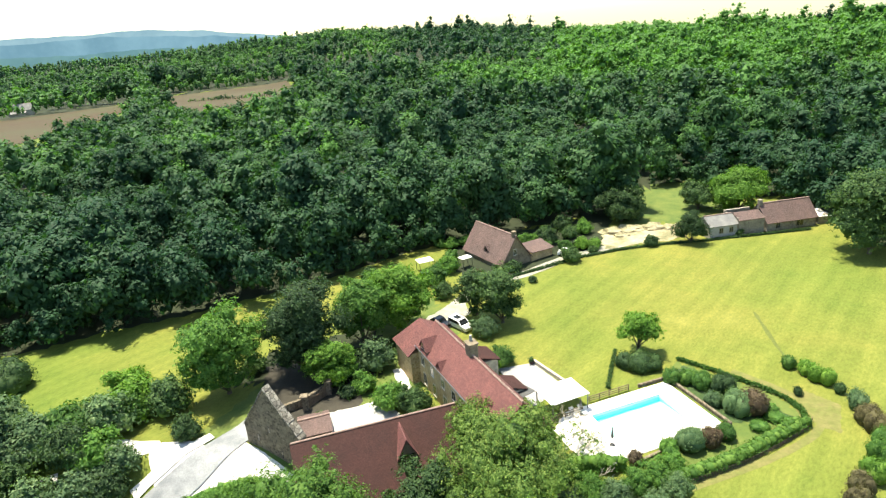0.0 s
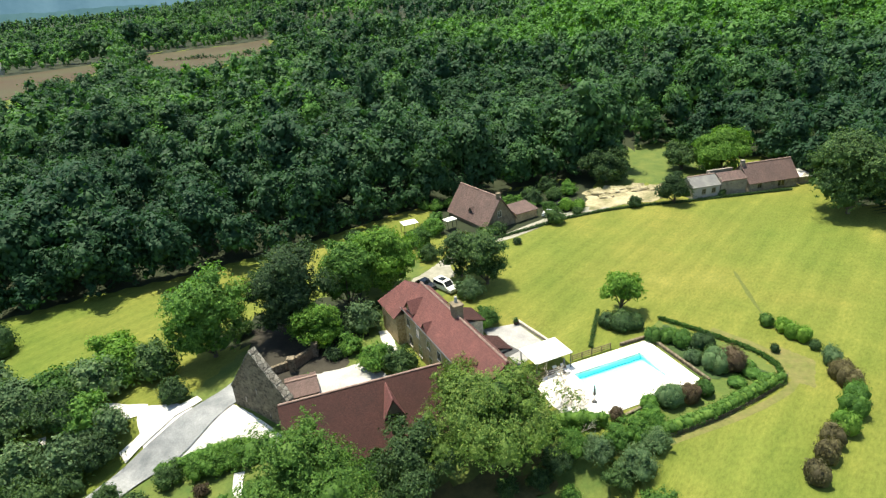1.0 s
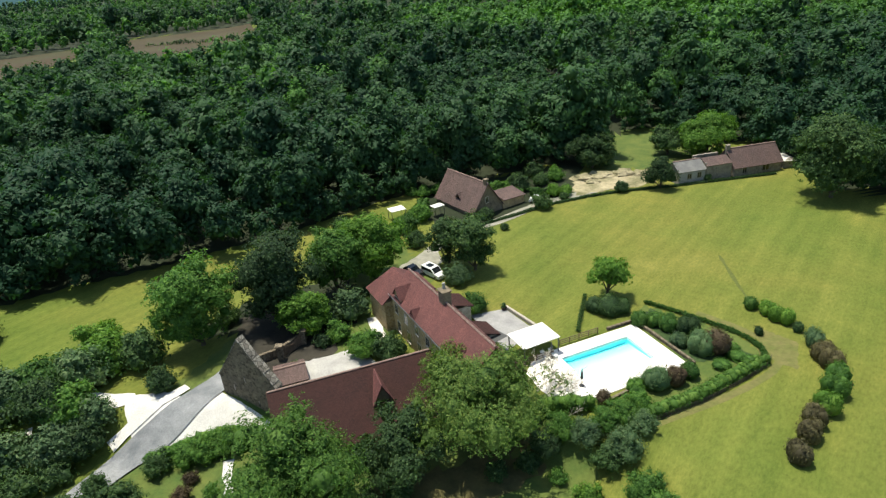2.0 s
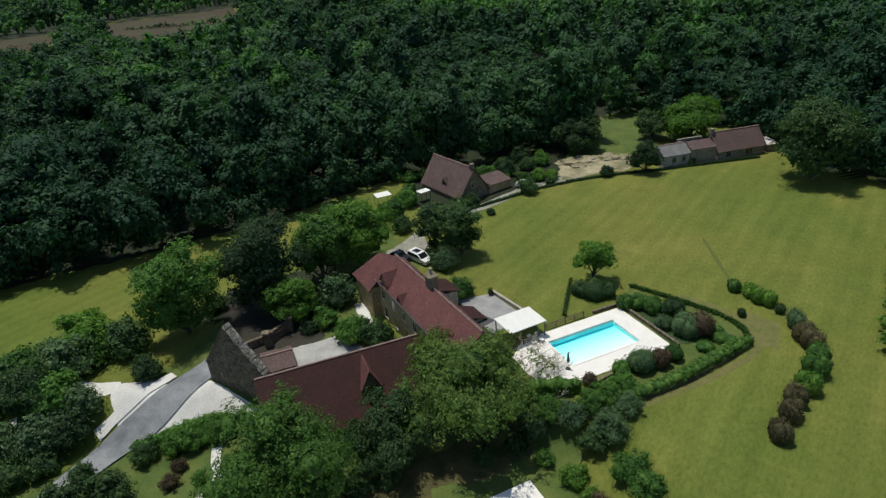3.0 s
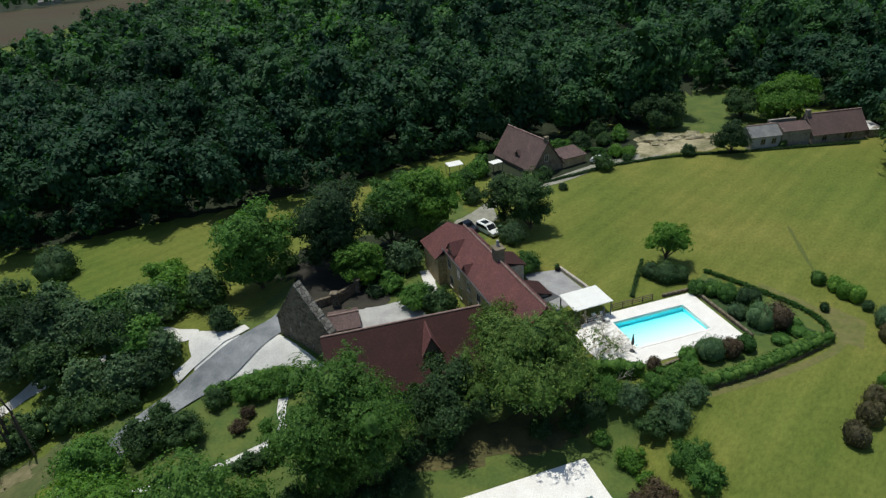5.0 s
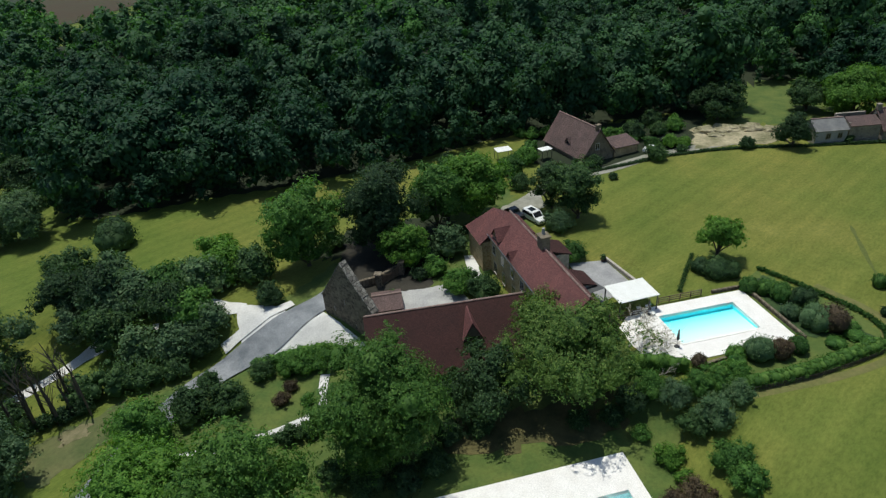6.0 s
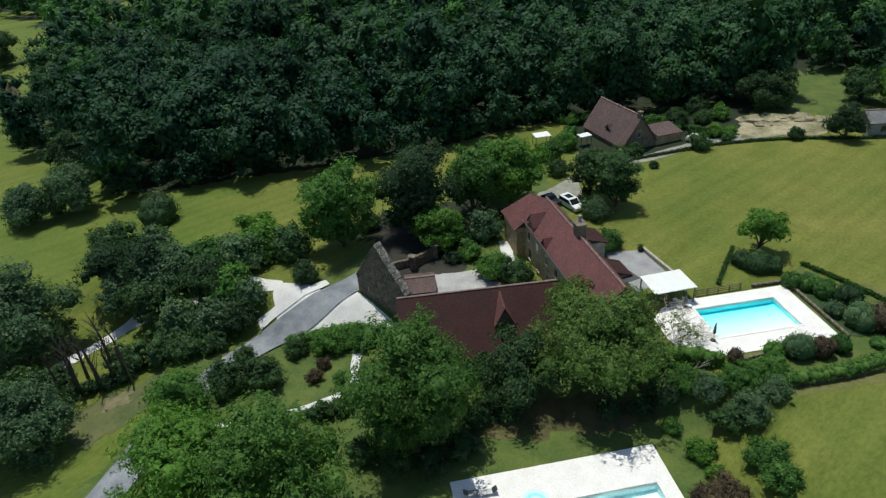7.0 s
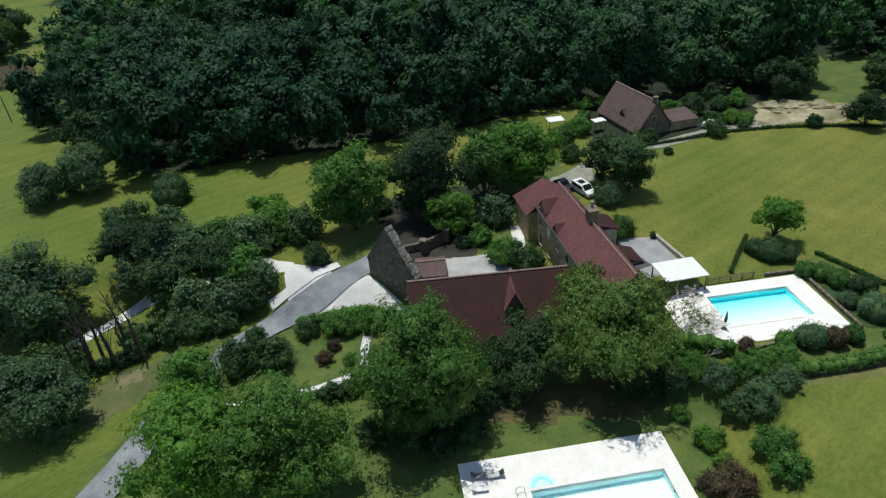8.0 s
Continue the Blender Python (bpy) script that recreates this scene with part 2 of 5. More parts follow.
LEAF_WALNUT = leaf_mat("walnut_leaves", (0.04776, 0.09632, 0.02352), (0.09318, 0.159, 0.03584), (0.1864, 0.2464, 0.07168), spread=0.12)
LEAF_NUT = leaf_mat("young_walnut_leaves", (0.03899, 0.09441, 0.01847), (0.07182, 0.1518, 0.0277), (0.1149, 0.2001, 0.04104), spread=0.1)
LEAF_BROWN = leaf_mat("brownish_olive_leaves", (0.05, 0.042, 0.025), (0.095, 0.084, 0.046), (0.15, 0.13, 0.075), spread=0.2)
LEAF_DARK = leaf_mat("dark_leaves", (0.02018, 0.0463, 0.02256), (0.04155, 0.0831, 0.03443), (0.07836, 0.1283, 0.05461))
LEAF_GREY = leaf_mat("grey_green_leaves", (0.04379, 0.08501, 0.04379), (0.07986, 0.1391, 0.06955), (0.1417, 0.1996, 0.1095), spread=0.2)
LEAF_PURPLE = leaf_mat("brown_purple_leaves", (0.042, 0.028, 0.02), (0.084, 0.06, 0.042), (0.125, 0.1, 0.066), spread=0.2)


def pool_floor_mat():
    """Lining coloured for the water's depth: deep turquoise far, pale at the shallow end."""
    m, nt, b = material("depth_tinted_pool_lining", 0.5)
    tc, sx = nt.nodes.new("ShaderNodeTexCoord"), nt.nodes.new("ShaderNodeSeparateXYZ")
    nt.links.new(tc.outputs["Object"], sx.inputs[0])
    mr = nt.nodes.new("ShaderNodeMapRange")
    mr.inputs["From Min"].default_value, mr.inputs["From Max"].default_value = -8.0, -2.2
    nt.links.new(sx.outputs["Y"], mr.inputs["Value"])
    # light lost with water depth is put into the lining's colour
    nt.links.new(ramp(nt, mr.outputs[0], ((0.0, (0.7, 0.87, 0.88)), (0.35, (0.5, 0.84, 0.87)), (1.0, (0.1, 0.74, 0.83)))), b.inputs["Base Color"])
    return m


POOL_SLOPE = pool_floor_mat()


def water_mat():
    m, nt, b = material("pool_water", 0.03)
    b.inputs["Transmission Weight"].default_value, b.inputs["IOR"].default_value = 1.0, 1.33
    b.inputs["Base Color"].default_value = (0.9, 0.99, 1.0, 1)
    bump(nt, b, noise_tex(nt, 1.4, 3.0, 0.5), 0.12, 0.03)
    return m


WATER = water_mat()


# ---- mesh helpers ----
def mesh_object(name, bm, mat):
    me = bpy.data.meshes.new(name)
    bm.to_mesh(me)
    bm.free()
    me.materials.append(mat)
    return new(name, me)


def part(name, bm, mat, parent, label=""):
    ob = mesh_object(name, bm, mat)
    ob.parent = parent
    return tagged(ob, label)


def base_at(name, x, y, turn=0.0, z=None):
    """An Empty at a thing's foot, turned by degrees about z."""
    ob = new(name)
    ob.matrix_world = pose(x, y, ground_z(x, y) if z is None else z, 0, 0, turn)
    return ob


def block(bm, x0, x1, y0, y1, z0, z1):
    vs = [bm.verts.new((x, y, z)) for z in (z0, z1) for x, y in ((x0, y0), (x1, y0), (x1, y1), (x0, y1))]
    for f in ((3, 2, 1, 0), (4, 5, 6, 7), (0, 1, 5, 4), (1, 2, 6, 5), (2, 3, 7, 6), (3, 0, 4, 7)):
        bm.faces.new([vs[i] for i in f])
    return vs


def box(x0, x1, y0, y1, z0, z1, bevel=0.0):
    bm = bmesh.new()
    block(bm, x0, x1, y0, y1, z0, z1)
    if bevel:
        bmesh.ops.bevel(bm, geom=bm.edges[:], offset=bevel, segments=2, affect="EDGES")
    return bm


def prism(profile, axis, a, b):
    """A solid from a closed outline (pairs), drawn out along 'x' or 'y' from a to b."""
    bm = bmesh.new()
    at = (lambda p, s: (s, p[0], p[1])) if axis == "x" else (lambda p, s: (p[0], s, p[1]))
    lo, hi = [bm.verts.new(at(p, a)) for p in profile], [bm.verts.new(at(p, b)) for p in profile]
    n = len(profile)
    bm.faces.new(lo[::-1]), bm.faces.new(hi)
    for i in range(n):
        bm.faces.new((lo[i], lo[(i + 1) % n], hi[(i + 1) % n], hi[i]))
    bmesh.ops.recalc_face_normals(bm, faces=bm.faces[:])
    return bm


def slab(corners, thick=0.14):
    """A roof plane of four (or three) corners with a thickness; its UVs run in metres along the first edge and up the slope."""
    bm = bmesh.new()
    c = [Vector(p) for p in corners]
    n = (c[1] - c[0]).cross(c[-1] - c[0]).normalized()
    if n.z < 0:
        c.reverse()
        n = -n
    top, low = [bm.verts.new(p) for p in c], [bm.verts.new(p - n * thick) for p in c]
    k = len(c)
    faces = [bm.faces.new(top), bm.faces.new(low[::-1])]
    faces += [bm.faces.new((top[i], low[i], low[(i + 1) % k], top[(i + 1) % k])) for i in range(k)]
    along = Vector((-n.y, n.x, 0)).normalized() if abs(n.z) < 0.999 else Vector((1, 0, 0))
    up = n.cross(along)
    uv = bm.loops.layers.uv.new("UVMap")
    for f in faces:
        for lp in f.loops:
            lp[uv].uv = (lp.vert.co.dot(along), lp.vert.co.dot(up))
    return bm


def tube(points, radii, sides=7):
    """A tapered, bent round bar."""
    bm = bmesh.new()
    add_tube(bm, points, radii, sides)
    return bm


def add_tube(bm, points, radii, sides=7):
    rings = []
    pts = [Vector(p) for p in points]
    for i, (p, r) in enumerate(zip(pts, radii)):
        d = (pts[min(i + 1, len(pts) - 1)] - pts[max(i - 1, 0)]).normalized()
        a = d.orthogonal().normalized()
        b = d.cross(a)
        rings.append([bm.verts.new(p + (a * math.cos(q) + b * math.sin(q)) * r) for q in (2 * math.pi * k / sides for k in range(sides))])
    for lo, hi in zip(rings, rings[1:]):
        for k in range(sides):
            bm.faces.new((lo[k], lo[(k + 1) % sides], hi[(k + 1) % sides], hi[k]))
    bm.faces.new(rings[0][::-1]), bm.faces.new(rings[-1])


def grid_sheet(name, pts, mat, lift, label, category, skirt=0.0):
    """A sheet that lies on the land; pts: rows of (x, y)."""
    bm = bmesh.new()
    rows = [[bm.verts.new((x, y, ground_z(x, y) + lift)) for x, y in row] for row in pts]
    for a, b in zip(rows, rows[1:]):
        for i in range(len(a) - 1):
            bm.faces.new((a[i], a[i + 1], b[i + 1], b[i]))
    bmesh.ops.recalc_face_normals(bm, faces=bm.faces[:])
    if bm.faces[:][0].normal.z < 0:
        bmesh.ops.reverse_faces(bm, faces=bm.faces[:])
    ob = mesh_object(name, bm, mat)
    return tagged(ob, label, category, kind="structure")


def bilinear(a, b, c, d, nu, nv, wobble=0.0, seed=0):
    rng = random.Random(seed)
    rows = []
    for j in range(nv + 1):
        v = j / nv
        row = []
        for i in range(nu + 1):
            u = i / nu
            x = (1 - v) * ((1 - u) * a[0] + u * b[0]) + v * ((1 - u) * d[0] + u * c[0])
            y = (1 - v) * ((1 - u) * a[1] + u * b[1]) + v * ((1 - u) * d[1] + u * c[1])
            if wobble and (i in (0, nu) or j in (0, nv)):
                x, y = x + rng.uniform(-wobble, wobble), y + rng.uniform(-wobble, wobble)
            row.append((x, y))
        rows.append(row)
    return rows


def spline(points, step=1.5):
    """Points on a smooth line through the given ones."""
    p = [Vector((*q[:2], 0)) for q in points]
    p = [2 * p[0] - p[1]] + p + [2 * p[-1] - p[-2]]
    out = []
    for a, b, c, d in zip(p, p[1:], p[2:], p[3:]):
        n = max(2, int((c - b).length / step))
        for i in range(n):
            t = i / n
            out.append(0.5 * (2 * b + (c - a) * t + (2 * a - 5 * b + 4 * c - d) * t * t + (3 * b - a - 3 * c + d) * t ** 3))
    return out + [p[-2]]


def ribbon_rows(points, width, across=4, wobble=0.0, seed=0):
    rng = random.Random(seed)
    line = spline(points)
    rows = []
    for i, p in enumerate(line):
        d = (line[min(i + 1, len(line) - 1)] - line[max(i - 1, 0)]).normalized()
        n = Vector((-d.y, d.x, 0))
        w = width + rng.uniform(-wobble, wobble)
        rows.append([tuple((p + n * w * (k / across - 0.5))[:2]) for k in range(across + 1)])
    return rows


# ---- foliage ----
def icosphere(level):
    bm = bmesh.new()
    bmesh.ops.create_icosphere(bm, subdivisions=level, radius=1.0)
    v = np.array([p.co[:] for p in bm.verts])
    f = np.array([[p.index for p in q.verts] for q in bm.faces])
    bm.free()
    return v, f


OCTA = np.array([(1, 0, 0), (0, 1, 0), (-1, 0, 0), (0, -1, 0), (0, 0, 1), (0, 0, -1)], float), np.array([(0, 1, 4), (1, 2, 4), (2, 3, 4), (3, 0, 4), (1, 0, 5), (2, 1, 5), (3, 2, 5), (0, 3, 5)])
ICO = {0: OCTA, 1: icosphere(1), 2: icosphere(2)}


def unit(rng, n):
    v = rng.normal(size=(n, 3))
    return v / np.linalg.norm(v, axis=1)[:, None]


def lobes_of(rng, radius, height, bottom, count, form="round"):
    """Centres and radii of the clumps of a crown: from z = bottom to z = height."""
    out = []
    mid, half = (height + bottom) / 2, (height - bottom) / 2
    mean = math.sqrt(radius * half)
    for i in range(count):
        u = unit(rng, 1)[0]
        k = rng.uniform(0.42, 0.9)
        if form == "cone":
            u[2] = rng.uniform(-0.95, 0.95)
            taper = max(0.12, 0.62 - 0.55 * u[2])
            r = rng.uniform(0.3, 0.42) * radius * taper * 1.3
            out.append((u[0] * k * radius * taper, u[1] * k * radius * taper, mid + u[2] * half * 0.86, r))
            continue
        u[2] = -u[2] if u[2] < -0.85 else u[2]
        wide = 1.0 - 0.25 * max(0.0, -u[2])
        r = rng.uniform(0.15, 0.36) * mean
        out.append((u[0] * k * radius * wide, u[1] * k * radius * wide, mid + u[2] * k * half, r))
    out.append((0, 0, mid, 0.6 * min(radius, half)))
    if form != "cone":
        out += [(0, 0, mid + half * 0.35, 0.48 * min(radius, half)), (0, 0, mid - half * 0.35, 0.45 * min(radius, half))]
    return np.array(out)


def crown_arrays(rng, lobes, leaves, size, core=1, core_scale=0.86, droop=0.25, spray=8, shag=0.6, crest=0.45):
    """Vertices and faces of a crown: sprays of leaves scattered over clumps, uneven cores within."""
    spray = spray if leaves > 40 else 2
    sprays = leaves // spray
    leaves = sprays * spray
    w = lobes[:, 3] ** 2
    pick = rng.choice(len(lobes), sprays, p=w / w.sum())
    d = unit(rng, sprays)
    d[:, 2] = np.where(d[:, 2] < -0.3, -d[:, 2], d[:, 2])
    mid = lobes[pick, :3] + d * (lobes[pick, 3] * (0.8 + 0.56 * rng.uniform(0, 1, sprays) ** 1.8))[:, None]
    d, mid = np.repeat(d, spray, 0), np.repeat(mid, spray, 0)
    pos = mid + rng.normal(size=(leaves, 3)) * (size * (np.array((0.75, 0.75, 0.42)) if spray > 2 else 0.5))
    out = mid - np.average(lobes[:, :3], axis=0, weights=w)
    out /= np.linalg.norm(out, axis=1)[:, None] + 1e-9
    n = d * 0.5 + out * crest + (0, 0, 0.1) + unit(rng, leaves) * shag
    n /= np.linalg.norm(n, axis=1)[:, None]
    a = np.cross(n, unit(rng, leaves))
    a /= np.linalg.norm(a, axis=1)[:, None] + 1e-9
    b = np.cross(n, a)
    s = (size * rng.uniform(0.5, 1.3, leaves))[:, None]
    v = np.stack([pos + a * s * 0.75 - n * s * droop * 0.5, pos - a * s * 0.4 + b * s * 0.45, pos - a * s * 0.5 - b * s * 0.4 - n * s * droop * 0.3], 1).reshape(-1, 3)
    tri = np.arange(leaves * 3).reshape(-1, 3)
    iv, jf = ICO[core]
    vs, fs, k = [v], [tri], len(v)
    for x, y, z, r in lobes:
        wob = 1 + 0.22 * rng.uniform(-1, 1, len(iv))
        vs.append(iv * (r * core_scale * wob)[:, None] + (x, y, z))
        fs.append(jf + k)
        k += len(iv)
    return np.concatenate(vs), np.concatenate(fs)


def mesh_from(name, v, f, mat, species_haze=None):
    me = bpy.data.meshes.new(name)
    me.vertices.add(len(v))
    me.vertices.foreach_set("co", np.ascontiguousarray(v, dtype=np.float32).ravel())
    me.loops.add(len(f) * 3)
    me.loops.foreach_set("vertex_index", np.ascontiguousarray(f, dtype=np.int32).ravel())
    me.polygons.add(len(f))
    me.polygons.foreach_set("loop_start", np.arange(0, len(f) * 3, 3, dtype=np.int32))
    if species_haze is not None:
        at = me.attributes.new("species_haze", "FLOAT", "POINT")
        at.data.foreach_set("value", np.ascontiguousarray(species_haze, dtype=np.float32))
    me.update(calc_edges=True)
    me.materials.append(mat)
    return me


# ---- woods ----
EDGE = ((-140, 134), (-127, 119), (-114, 120), (-101, 116), (-97, 112), (-91, 99), (-84, 97.5), (-74, 101), (-66, 105.5), (-52, 110), (-40, 115.5), (-26, 122.5), (-10, 133.5), (4, 141), (20, 145), (36, 150), (48, 152),
        (54, 172), (72, 174), (78, 160), (88, 152), (90, 128), (92, 112), (100, 100), (120, 90), (160, 84), (260, 70))


def inside(poly, x, y):
    hit = np.zeros(np.shape(x), bool)
    for (x0, y0), (x1, y1) in zip(poly, poly[1:] + poly[:1]):
        c = ((y0 > y) != (y1 > y)) & (x < (x1 - x0) * (y - y0) / ((y1 - y0) or 1e-9) + x0)
        hit ^= c
    return hit


FIELD_A = [(-262, 340), (-262, 540), (-290, 642), (-432, 530)]
FIELD_B = [(-165, 455), (-125, 600), (-160, 735), (-285, 670)]
LEFT_OPEN = [(-128, 124), (-168, 176), (-205, 232), (-260, 290), (-330, 330), (-420, 330), (-420, 60), (-200, 60)]


def wooded(x, y):
    edge = np.interp(x, [e[0] for e in EDGE], [e[1] for e in EDGE])
    ok = (y > edge) & (x > -2600)
    ok &= ~inside(LEFT_OPEN, x, y)
    for far in (1.0, 1.06, 1.12, 1.18, 1.24):
        ok &= ~inside(FIELD_A, x * far, y * far) & ~inside(FIELD_B, x * far, y * far)
    return ok


# the land, one sheet, fine near the houses and coarse towards the hills
def graded(lo, hi, fine_lo, fine_hi, step):
    out, v = [], fine_lo
    while v <= fine_hi:
        out.append(v)
        v += step
    s, v = step, out[-1]
    while v < hi:
        s *= 1.16
        v += s
        out.append(v)
    s, v = step, fine_lo
    while v > lo:
        s *= 1.16
        v -= s
        out.insert(0, v)
    return np.array(out)


gx, gy = graded(-4300, 4300, -70, 60, 1.5), graded(-900, 4300, 20, 140, 1.5)
GX, GY = np.meshgrid(gx, gy)
GZ = terrain(GX, GY) + 0.0
gv = np.stack([GX, GY, GZ], -1).reshape(-1, 3)
nx = len(gx)
cell = (np.arange(len(gy) - 1)[:, None] * nx + np.arange(nx - 1)[None, :]).ravel()
gf = np.concatenate([np.stack([cell, cell + 1, cell + nx + 1], 1), np.stack([cell, cell + nx + 1, cell + nx], 1)])
mids = gv[gf].mean(1)
# the sheet is cut out where the decks and their basins lie
DECKS = [[(14.3, 69.6), (29.6, 74.7), (33.1, 64.1), (17.8, 59.0)], [(-10.4, 41.2), (10.4, 48.5), (15.0, 35.3), (-5.8, 28.0)]]
keep = np.ones(len(gf), bool)
for deck in DECKS:
    keep &= ~np.all([inside(deck, gv[gf[:, i], 0], gv[gf[:, i], 1]) for i in range(3)], axis=0)
gf, mids = gf[keep], mids[keep]
me = mesh_from("ground", gv, gf, GRASS)
me.materials.append(LITTER_AND_SHADE)
me.materials.append(GARDEN)
lawn = inside([(-50, 20), (-49, 56), (-28, 68), (-22, 68), (12, 70), (14, 60), (17, 52), (14, 40), (14, 20)], mids[:, 0], mids[:, 1])
lawn |= inside([(-36, 70), (-24, 95), (-4, 112), (2, 96), (-6, 78), (-20, 68)], mids[:, 0], mids[:, 1])
lawn |= inside([(29.6, 74.7), (33.5, 80), (42, 70.5), (43.8, 66), (42, 62.5), (22, 54.4), (20, 58.5), (33, 64)], mids[:, 0], mids[:, 1])
lawn |= inside([(44, 144), (58, 142), (80, 150), (78, 177), (50, 177)], mids[:, 0], mids[:, 1])
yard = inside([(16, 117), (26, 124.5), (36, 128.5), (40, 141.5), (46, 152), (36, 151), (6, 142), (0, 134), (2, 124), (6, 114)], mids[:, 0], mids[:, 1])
# dark ground behind the courtyard, in place of the trees' shade
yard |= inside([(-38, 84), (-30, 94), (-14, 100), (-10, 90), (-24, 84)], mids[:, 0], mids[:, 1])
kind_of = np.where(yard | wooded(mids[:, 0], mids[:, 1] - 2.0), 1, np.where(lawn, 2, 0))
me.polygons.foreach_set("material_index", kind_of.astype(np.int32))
ground = new("ground", me)
tagged(ground, "sunlit yellow-green mown meadow on rolling land", "ground", kind="structure")


# ---- trees of the woods ----
def scatter(rng, lo, hi, step, left, right):
    """Places between two distances and two bearings, on a shaken grid."""
    n = int(hi * 2 / step)
    xs, ys = np.meshgrid(np.arange(-n // 2, n // 2 + 1) * step, np.arange(0, hi, step))
    xs = xs + rng.uniform(-0.42, 0.42, xs.shape) * step
    ys = ys + rng.uniform(-0.42, 0.42, ys.shape) * step
    xs, ys = xs.ravel(), ys.ravel()
    d, az = np.hypot(xs, ys), np.degrees(np.arctan2(xs, ys))
    k = (d >= lo) & (d < hi) & (az > left) & (az < right) & wooded(xs, ys)
    return xs[k], ys[k]


def stand_and_haze(x, y):
    """Paler leaves high on the hillside for haze, darker pine wood towards its crest."""
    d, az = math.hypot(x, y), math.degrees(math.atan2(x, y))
    # haze over the far woods goes into this paler leaf tone
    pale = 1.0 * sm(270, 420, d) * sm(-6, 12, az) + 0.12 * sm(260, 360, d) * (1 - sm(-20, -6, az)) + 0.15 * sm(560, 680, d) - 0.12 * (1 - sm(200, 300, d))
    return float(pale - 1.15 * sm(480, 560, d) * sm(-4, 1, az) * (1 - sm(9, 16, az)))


def woods(name, rng, xs, ys, kinds, size, label, shade=0.0):
    """One mesh of many trees."""
    vs, fs, sp, k = [], [], [], 0
    zs = terrain(xs, ys)
    grove = np.array([noise.noise((x * 0.012, y * 0.012, 3.3)) for x, y in zip(xs, ys)])
    for x, y, z, gr in zip(xs, ys, zs, grove):
        v, f = kinds[rng.integers(len(kinds))]
        s, a = size * rng.uniform(0.7, 1.24) * (1 + 0.62 * noise.noise((x * 0.024, y * 0.055, 7.7))), rng.uniform(0, 6.283)
        c, t = math.cos(a) * s, math.sin(a) * s
        h = s * rng.uniform(0.85, 1.2)
        vs.append(np.stack([v[:, 0] * c - v[:, 1] * t + x, v[:, 0] * t + v[:, 1] * c + y, v[:, 2] * h + z - 0.3], 1))
        fs.append(f + k)
        sp.append(np.full(len(v), np.clip(0.4 + gr * 0.6 + rng.normal() * 0.25 + stand_and_haze(x, y) + shade, 0, 1)))
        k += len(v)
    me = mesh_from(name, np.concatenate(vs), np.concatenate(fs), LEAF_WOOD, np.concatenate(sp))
    return tagged(new(name, me), label, "woodland", kind="stuff")


def wood_kinds(rng, n, count, leaves, leaf, core, plain=0):
    """A few trees of one unit's width; plain leaves only that many clumps of each."""
    return [crown_arrays(rng, lobes_of(rng, 0.43, 1.42, 0.06, count)[-plain:], leaves, leaf, core, 0.7 if not plain else 0.78, 0.2, 3, 0.4, 0.75) for _ in range(n)]


rng = np.random.default_rng(4)
xs, ys = scatter(rng, 95, 240, 7.1, -52, 48)
woods("woodland_edge", rng, xs, ys, wood_kinds(rng, 10, 18, 960, 0.063, 0), 10.4, "dense green oak wood with dark gaps, along the meadow")
ex, ey = [], []
for (xa, ya), (xb, yb) in zip(EDGE, EDGE[1:]):
    n = int(math.hypot(xb - xa, yb - ya) / 1.9) + 1
    for k in range(n):
        u = (k + rng.uniform(0, 1)) / n
        ex.append(xa + (xb - xa) * u + rng.uniform(-1.5, 1.5))
        ey.append(ya + (yb - ya) * u + rng.uniform(-0.8, 4.5))
woods("undergrowth", rng, np.array(ex), np.array(ey), wood_kinds(rng, 5, 7, 260, 0.085, 0), 6.2, "leafy green undergrowth along the wood's edge")
xs, ys = scatter(rng, 240, 520, 7.8, -50, 44)
woods("woodland", rng, xs, ys, wood_kinds(rng, 8, 8, 170, 0.108, 0, 8), 10.6, "unbroken green oak wood rising up the hillside")
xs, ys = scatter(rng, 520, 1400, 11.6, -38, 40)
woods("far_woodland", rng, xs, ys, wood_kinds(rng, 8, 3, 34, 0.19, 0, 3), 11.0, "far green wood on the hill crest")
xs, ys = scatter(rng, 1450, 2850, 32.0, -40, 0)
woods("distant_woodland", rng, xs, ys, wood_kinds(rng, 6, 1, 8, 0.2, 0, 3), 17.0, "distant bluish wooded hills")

gx2 = np.linspace(-310, -125, 44) + rng.uniform(-4, 4, 44)
gy2 = 735 + (gx2 + 310) * 0.42 + rng.uniform(-12, 12, 44)
woods("dark_grove", rng, gx2, gy2, wood_kinds(rng, 5, 6, 120, 0.11, 0), 19.0, "row of tall dark trees behind the stubble field", -0.7)

hx = np.concatenate([np.linspace(-222, -136, 40), np.linspace(-372, -300, 15)])
hy = np.concatenate([np.linspace(590, 569, 40), np.linspace(668, 652, 15)])
woods("field_hedge", rng, hx[:40], hy[:40], wood_kinds(rng, 4, 4, 60, 0.14, 0), 4.4, "low dark hedge between two far fields")
woods("field_trees", rng, hx[40:], hy[40:], wood_kinds(rng, 4, 6, 160, 0.1, 0), 15.0, "row of round dark trees beside the far field", -0.5)
kx = np.linspace(-132, -62, 20) + rng.uniform(-4, 4, 20)
woods("dark_grove", rng, kx, 668 - (kx + 132) * 1.3 + rng.uniform(-8, 8, 20), wood_kinds(rng, 5, 6, 120, 0.11, 0), 16.0, "row of tall dark trees beside the far field", -0.6)

pa = np.radians(np.concatenate([rng.uniform(0.5, 12.5, 26), rng.uniform(24, 38, 22)]))
pd = np.concatenate([rng.uniform(860, 960, 26), rng.uniform(700, 770, 22)])
